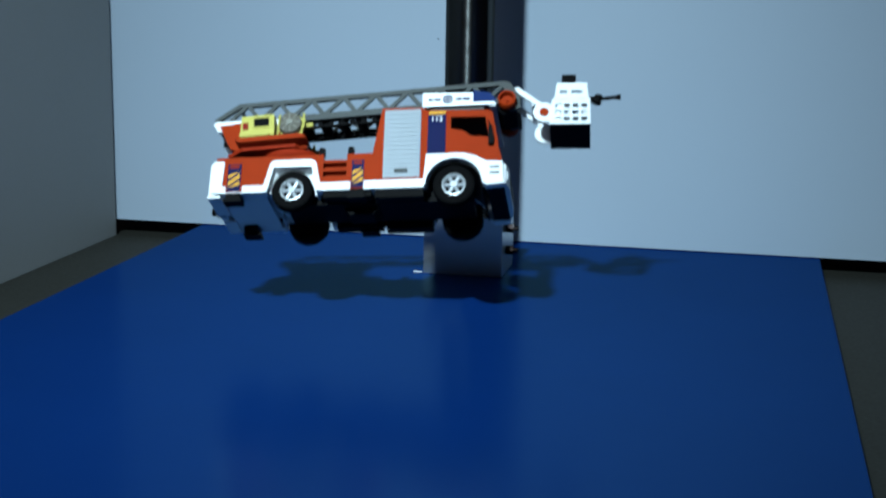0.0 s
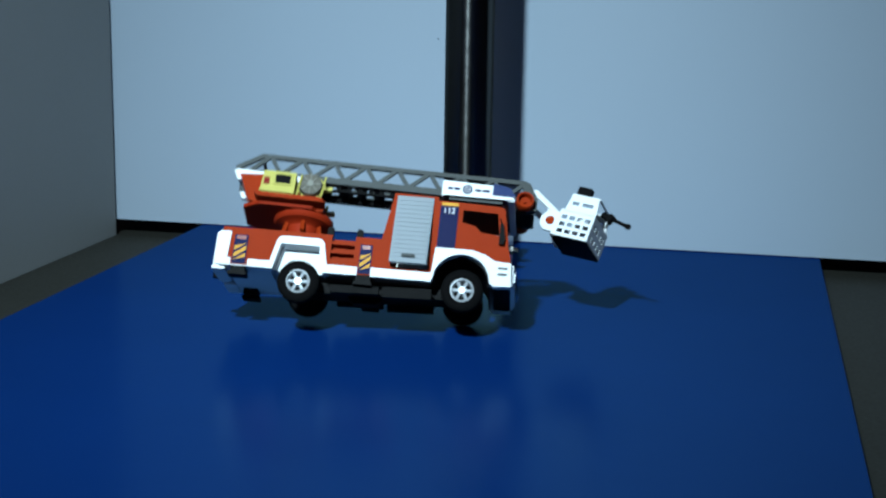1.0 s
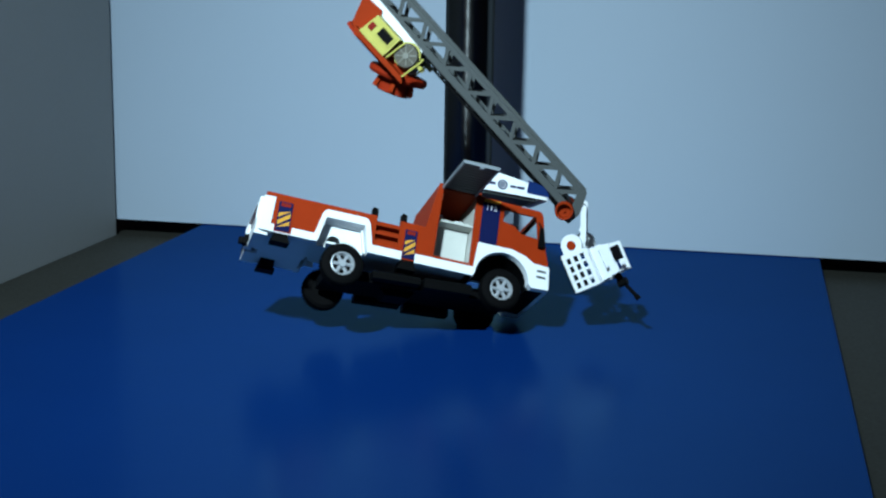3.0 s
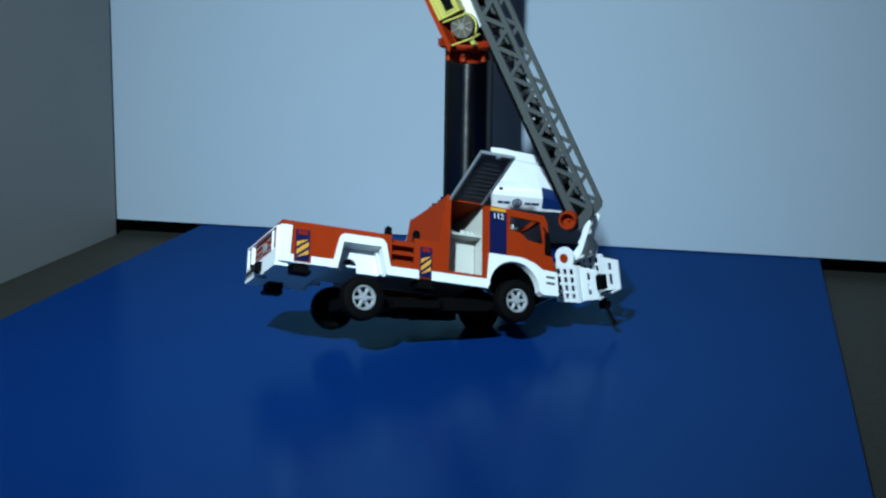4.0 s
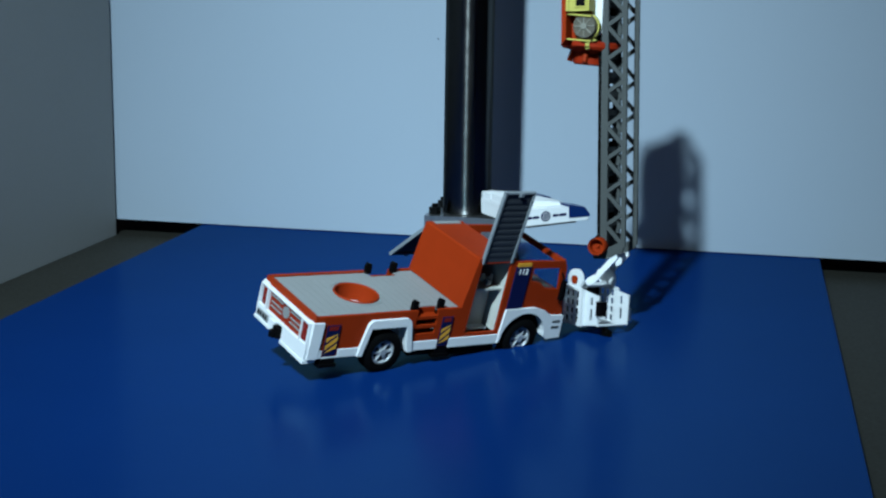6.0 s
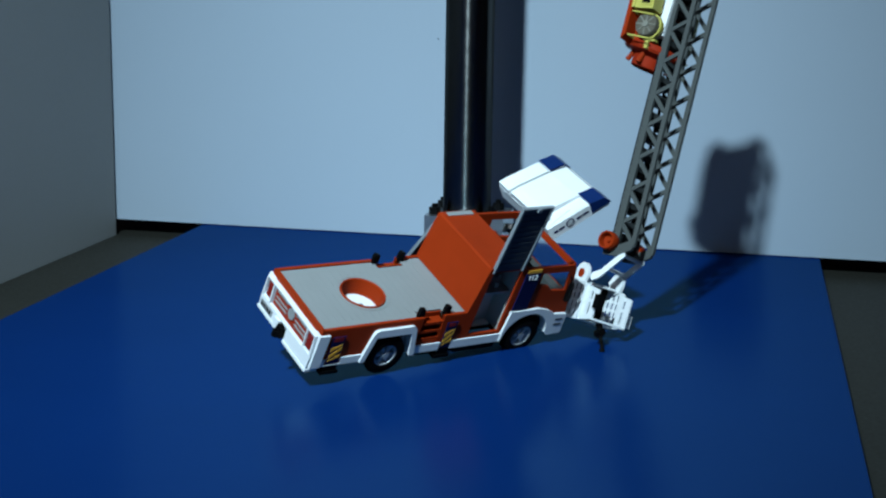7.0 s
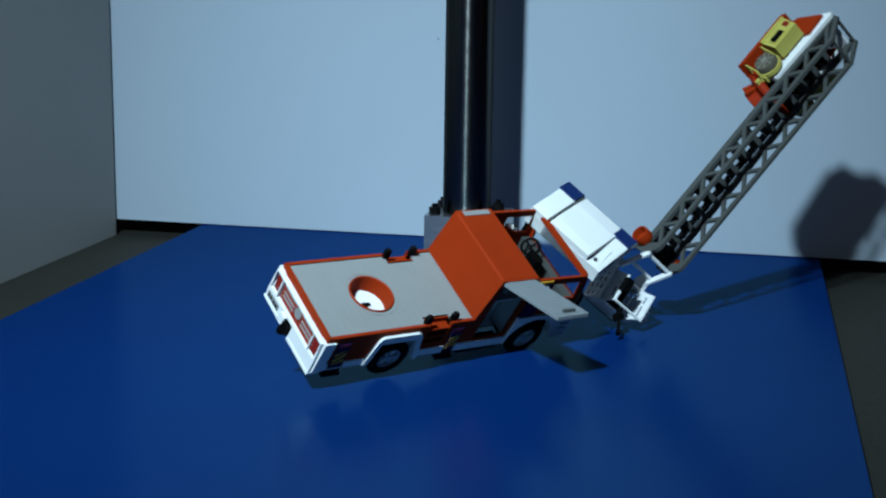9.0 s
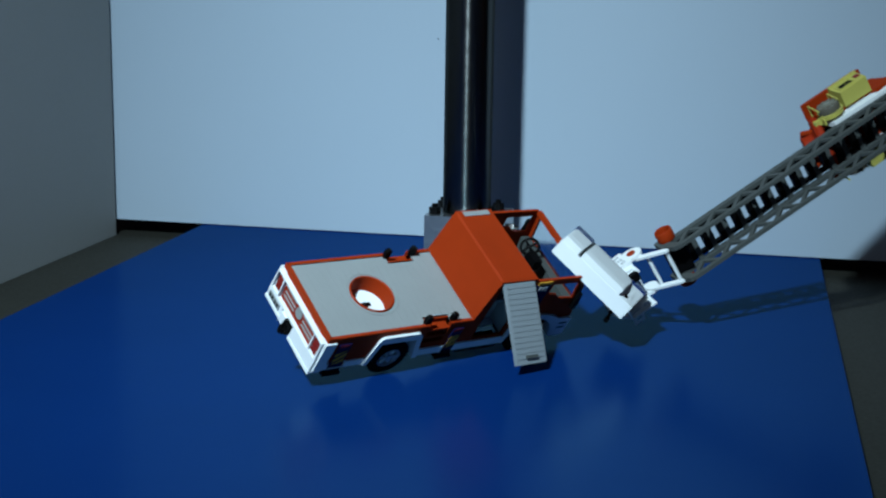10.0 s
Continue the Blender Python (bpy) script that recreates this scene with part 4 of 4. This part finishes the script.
def motions():
    walk(engine, [
        (0, pose(-0.5365, 1.4027, 0.1019, -34.68, -3.80, 5.64)),
        (0.5, pose(-0.5342, 1.3956, 0.0282, -37.13, -4.14, 5.83)),
        (0.7, pose(-0.5337, 1.3967, 0.0159, -31.60, -0.56, 2.59)),
        (1, pose(-0.5302, 1.3827, 0.0363, -30.27, 2.96, 7.10)),
        (1.5, pose(-0.5204, 1.3706, 0.0589, -33.46, 6.49, 10.37)),
        (2, pose(-0.5088, 1.3579, 0.0755, -35.41, 9.94, 13.13)),
        (2.5, pose(-0.4973, 1.3489, 0.0859, -33.71, 12.88, 16.89)),
        (4, pose(-0.4537, 1.2929, 0.0658, -25.70, 11.12, 33.77)),
        (4.5, pose(-0.4403, 1.2762, 0.0447, -22.59, 7.68, 38.11)),
        (5, pose(-0.4278, 1.2614, 0.0260, -13.62, 4.86, 42.98)),
        (5.5, pose(-0.4223, 1.2466, 0.0179, 1.73, 4.37, 46.74)),
        (7, pose(-0.4134, 1.2235, 0.0264, 26.31, 2.09, 49.62)),
        (7.5, pose(-0.4110, 1.2181, 0.0291, 30.32, 1.58, 49.44)),
        (8, pose(-0.4094, 1.2139, 0.0324, 33.39, 1.85, 49.62)),
        (8.5, pose(-0.4071, 1.2117, 0.0338, 34.53, 1.62, 49.44)),
        (9, pose(-0.4070, 1.2138, 0.0348, 35.95, 1.91, 49.78)),
        (9.5, pose(-0.4091, 1.2216, 0.0333, 36.57, 1.87, 49.88)),
        (10, pose(-0.4098, 1.2247, 0.0325, 36.61, 1.79, 49.78)),
    ])
    walk(ladder, [
        (0, pose(-0.5306, 1.4632, 0.2177, -36.71, -6.06, 9.44)),
        (0.5, pose(-0.5295, 1.4609, 0.1414, -39.19, -6.25, 9.73)),
        (0.7, pose(-0.5252, 1.4641, 0.1250, -41.85, -3.41, 6.58)),
        (1, pose(-0.5097, 1.4692, 0.1646, -35.86, 4.93, 10.14)),
        (1.5, pose(-0.4766, 1.4747, 0.2225, -30.40, 15.95, 5.58)),
        (2, pose(-0.4384, 1.4741, 0.2772, -22.44, 25.63, 2.36)),
        (2.5, pose(-0.4013, 1.4751, 0.3202, -13.36, 35.74, 2.25)),
        (4, pose(-0.2768, 1.4905, 0.3891, 3.34, 62.89, -4.23)),
        (4.5, pose(-0.2435, 1.5081, 0.3889, -9.72, 67.82, -13.30)),
        (5, pose(-0.2002, 1.5082, 0.3890, -10.41, 74.40, -18.09)),
        (5.5, pose(-0.1620, 1.5100, 0.3839, -10.59, 81.09, -20.10)),
        (7, pose(-0.0434, 1.5356, 0.3627, -92.29, 68.98, -119.87)),
        (7.5, pose(-0.0106, 1.5458, 0.3525, -96.84, 64.71, -128.42)),
        (8, pose(0.0239, 1.5546, 0.3383, -101.20, 60.51, -137.32)),
        (8.5, pose(0.0586, 1.5653, 0.3212, -102.94, 55.49, -144.62)),
        (9, pose(0.0966, 1.5739, 0.2976, -102.57, 49.36, -152.45)),
        (9.5, pose(0.1305, 1.5769, 0.2695, -97.66, 41.44, -152.93)),
        (10, pose(0.1654, 1.5716, 0.2344, -93.54, 31.95, -152.94)),
    ])
    walk(cab_roof, [
        (0, pose(-0.3307, 1.4841, 0.2085, -35.24, -3.82, 5.35)),
        (0.5, pose(-0.3289, 1.4817, 0.1341, -37.78, -4.13, 5.60)),
        (0.7, pose(-0.3198, 1.4624, 0.1126, -32.09, -0.74, 2.08)),
        (1, pose(-0.3096, 1.4725, 0.1208, -33.37, 3.21, 5.04)),
        (1.5, pose(-0.3066, 1.4706, 0.1352, -35.98, 10.75, 9.39)),
        (2, pose(-0.2977, 1.4709, 0.1393, -37.89, 14.83, 13.07)),
        (2.5, pose(-0.2911, 1.4669, 0.1419, -33.08, 14.51, 16.05)),
        (4, pose(-0.2670, 1.5080, 0.1465, 20.00, 3.50, 14.00)),
        (4.5, pose(-0.2620, 1.4680, 0.1445, 12.00, 6.50, 22.00)),
        (5, pose(-0.2575, 1.4222, 0.1410, 2.00, 10.50, 29.50)),
        (5.5, pose(-0.2475, 1.4160, 0.1285, -12.50, 8.00, 31.00)),
        (6.2, pose(-0.2360, 1.4300, 0.1250, 6.00, -8.50, 36.00)),
        (7, pose(-0.2204, 1.4712, 0.1192, 23.35, -28.48, 32.55)),
        (7.5, pose(-0.2079, 1.4497, 0.1221, 32.96, -28.76, 39.35)),
        (8, pose(-0.1980, 1.4349, 0.1165, 42.47, -33.68, 38.75)),
        (8.5, pose(-0.1912, 1.4456, 0.1036, 41.46, -31.35, 44.65)),
        (9, pose(-0.1790, 1.4192, 0.0973, 38.51, -19.91, 58.93)),
        (9.5, pose(-0.1659, 1.4133, 0.0800, 42.64, -14.43, 72.49)),
        (10, pose(-0.1448, 1.3764, 0.0728, 40.79, -3.16, 80.24)),
    ])
    walk(chassis, [
        (0, pose(0, 0, 0, 0, 0, 0)),
        (0.5, pose(0, 0, 0, 0, 0, 0)),
        (0.7, pose(0, 0, -0.0030, 2, 0, 0)),
        (1, pose(0.0018, -0.0001, -0.0112, 6.33, -2.08, 1.30)),
        (1.5, pose(0.0024, 0.0045, -0.0195, 6.50, -3.60, 1.20)),
        (2, pose(0.0031, 0.0001, -0.0169, 4.40, -3.44, 0.94)),
        (2.5, pose(0.0039, 0.0005, -0.0188, -1.25, -3.20, 1.57)),
        (4, pose(0.0052, -0.0004, -0.0328, 5.70, -5.79, -0.13)),
        (4.5, pose(0.0049, 0.0012, -0.0328, 9.00, -5.79, -0.60)),
        (5, pose(-0.0040, -0.0093, -0.0269, 11.01, -5.28, -0.17)),
        (5.5, pose(0.0023, -0.0010, -0.0162, 1.42, -4.33, -0.41)),
        (6, pose(0.0003, 0, -0.0035, 0, -0.7, 0)),
        (7, pose(0, 0, -0.0010, 0, 0, 0)),
        (10, pose(0, 0, -0.0010, 0, 0, 0)),
    ])
    walk(near_shutter, [
        (0, pose(0.1987, -W + 0.0012, 0.1085, 0, 0, 0)),
        (0.5, pose(0.1987, -W + 0.0012, 0.1085, 0, 0, 0)),
        (0.75, pose(0.1987, -W + 0.0012, 0.1085, -1, 0, 0)),
        (1, pose(0.1987, -W + 0.0012, 0.1085, -11, 0, 0)),
        (1.5, pose(0.1987, -W + 0.0012, 0.1085, -34, 0, 0)),
        (2, pose(0.1987, -W + 0.0012, 0.1085, -54, 0, 0)),
        (2.5, pose(0.1987, -W + 0.0012, 0.1085, -74, 0, 0)),
        (4, pose(0.1987, -W + 0.0012, 0.1085, -111, 0, 0)),
        (4.5, pose(0.1987, -W + 0.0012, 0.1085, -127, 0, 0)),
        (5, pose(0.1987, -W + 0.0012, 0.1085, -144, 0, 0)),
        (5.5, pose(0.1987, -W + 0.0012, 0.1085, -168, 0, 0)),
        (6.2, pose(0.1987, -W + 0.0012, 0.1085, -174, 0, 0)),
        (7, pose(0.1987, -W + 0.0012, 0.1085, -176, 0, 0)),
        (7.5, pose(0.1987, -W + 0.0012, 0.1085, -174, 0, 0)),
        (8, pose(0.1987, -W + 0.0012, 0.1085, -163, 0, 0)),
        (8.5, pose(0.1987, -W + 0.0012, 0.1085, -140, 0, 0)),
        (9, pose(0.1987, -W + 0.0012, 0.1085, -113, 0, 0)),
        (9.5, pose(0.1987, -W + 0.0012, 0.1085, -86, 0, 0)),
        (10, pose(0.1987, -W + 0.0012, 0.1085, -54, 0, 0)),
    ])
    walk(far_shutter, [
        (0, pose(0.1987, W - 0.0012, 0.1085, 0, 0, 0)),
        (0.75, pose(0.1987, W - 0.0012, 0.1085, 0, 0, 0)),
        (1.5, pose(0.1987, W - 0.0012, 0.1085, 25, 0, 0)),
        (2.5, pose(0.1987, W - 0.0012, 0.1085, 40, 0, 0)),
        (4, pose(0.1987, W - 0.0012, 0.1085, 52, 0, 0)),
        (5.5, pose(0.1987, W - 0.0012, 0.1085, 50, 0, 0)),
        (7, pose(0.1987, W - 0.0012, 0.1085, 20, 0, 0)),
        (8, pose(0.1987, W - 0.0012, 0.1085, 5, 0, 0)),
        (10, pose(0.1987, W - 0.0012, 0.1085, 0, 0, 0)),
    ])
    walk(turntable, [
        (0, pose(0.0515, 0, -0.0425, 0, 0, 0)),
        (1, pose(0.0515, 0, -0.0425, 0, 0, 0)),
        (1.5, pose(0.0515, 0, -0.0425, 0, -2, 0)),
        (2, pose(0.0515, 0, -0.0425, 0, -6, 0)),
        (2.5, pose(0.0515, 0, -0.0425, 0, -12, 0)),
        (4, pose(0.0515, 0, -0.0425, 0, -62, 0)),
        (4.5, pose(0.0515, 0, -0.0425, 0, -72, 0)),
        (5, pose(0.0515, 0, -0.0425, 0, -80, 0)),
        (5.5, pose(0.0515, 0, -0.0425, 0, -85, 0)),
        (7, pose(0.0515, 0, -0.0425, 0, -78, 0)),
        (8, pose(0.0515, 0, -0.0425, 0, -75, 0)),
        (9, pose(0.0515, 0, -0.0425, 0, -72, 0)),
        (10, pose(0.0515, 0, -0.0425, 0, -70, 0)),
    ])
    walk(basket, [
        (0, pose(0.3225, 0, -0.0420, 0, 5, 0)),
        (0.5, pose(0.3225, 0, -0.0420, 0, 5, 0)),
        (0.7, pose(0.3225, 0, -0.0420, 0, 3, -5)),
        (1, pose(0.3225, 0, -0.0420, 0, 17, -22)),
        (1.5, pose(0.3225, 0, -0.0420, 0, 14, -22)),
        (2, pose(0.3225, 0, -0.0420, 0, 14, -22)),
        (2.5, pose(0.3225, 0, -0.0420, 4, 16, -18)),
        (4, pose(0.3225, 0, -0.0420, 20, 19, 2)),
        (4.5, pose(0.3225, 0, -0.0420, 26, 15, 1)),
        (5, pose(0.3225, 0, -0.0420, 30, 10, 0)),
        (5.5, pose(0.3225, 0, -0.0420, 31, 4, 0)),
        (7, pose(0.3225, 0, -0.0420, 24, 3, 0)),
        (7.5, pose(0.3225, 0, -0.0420, 21, -2, 0)),
        (8, pose(0.3225, 0, -0.0420, 16, -8, 0)),
        (8.5, pose(0.3225, 0, -0.0420, 10, -14, 0)),
        (9, pose(0.3225, 0, -0.0420, 5, -14, 0)),
        (9.5, pose(0.3225, 0, -0.0420, 2, -10, 0)),
        (10, pose(0.3225, 0, -0.0420, 0, -5, 0)),
    ])
    walk(cannon, [
        (0, pose(0.0465, -0.0030, 0.0270, 0, 0, 0)),
        (0.5, pose(0.0465, -0.0030, 0.0270, 0, 0, 0)),
        (1, pose(0.0465, -0.0030, 0.0270, 0, 18, 0)),
        (1.5, pose(0.0465, -0.0030, 0.0270, 0, 14, 0)),
        (2.5, pose(0.0465, -0.0030, 0.0270, 0, -10, 0)),
        (4, pose(0.0465, -0.0030, 0.0270, 0, -18, 0)),
        (5, pose(0.0465, -0.0030, 0.0270, 0, -30, 0)),
        (7, pose(0.0465, -0.0030, 0.0270, 0, -30, 0)),
        (10, pose(0.0465, -0.0030, 0.0270, 0, -30, 0)),
    ])


motions()
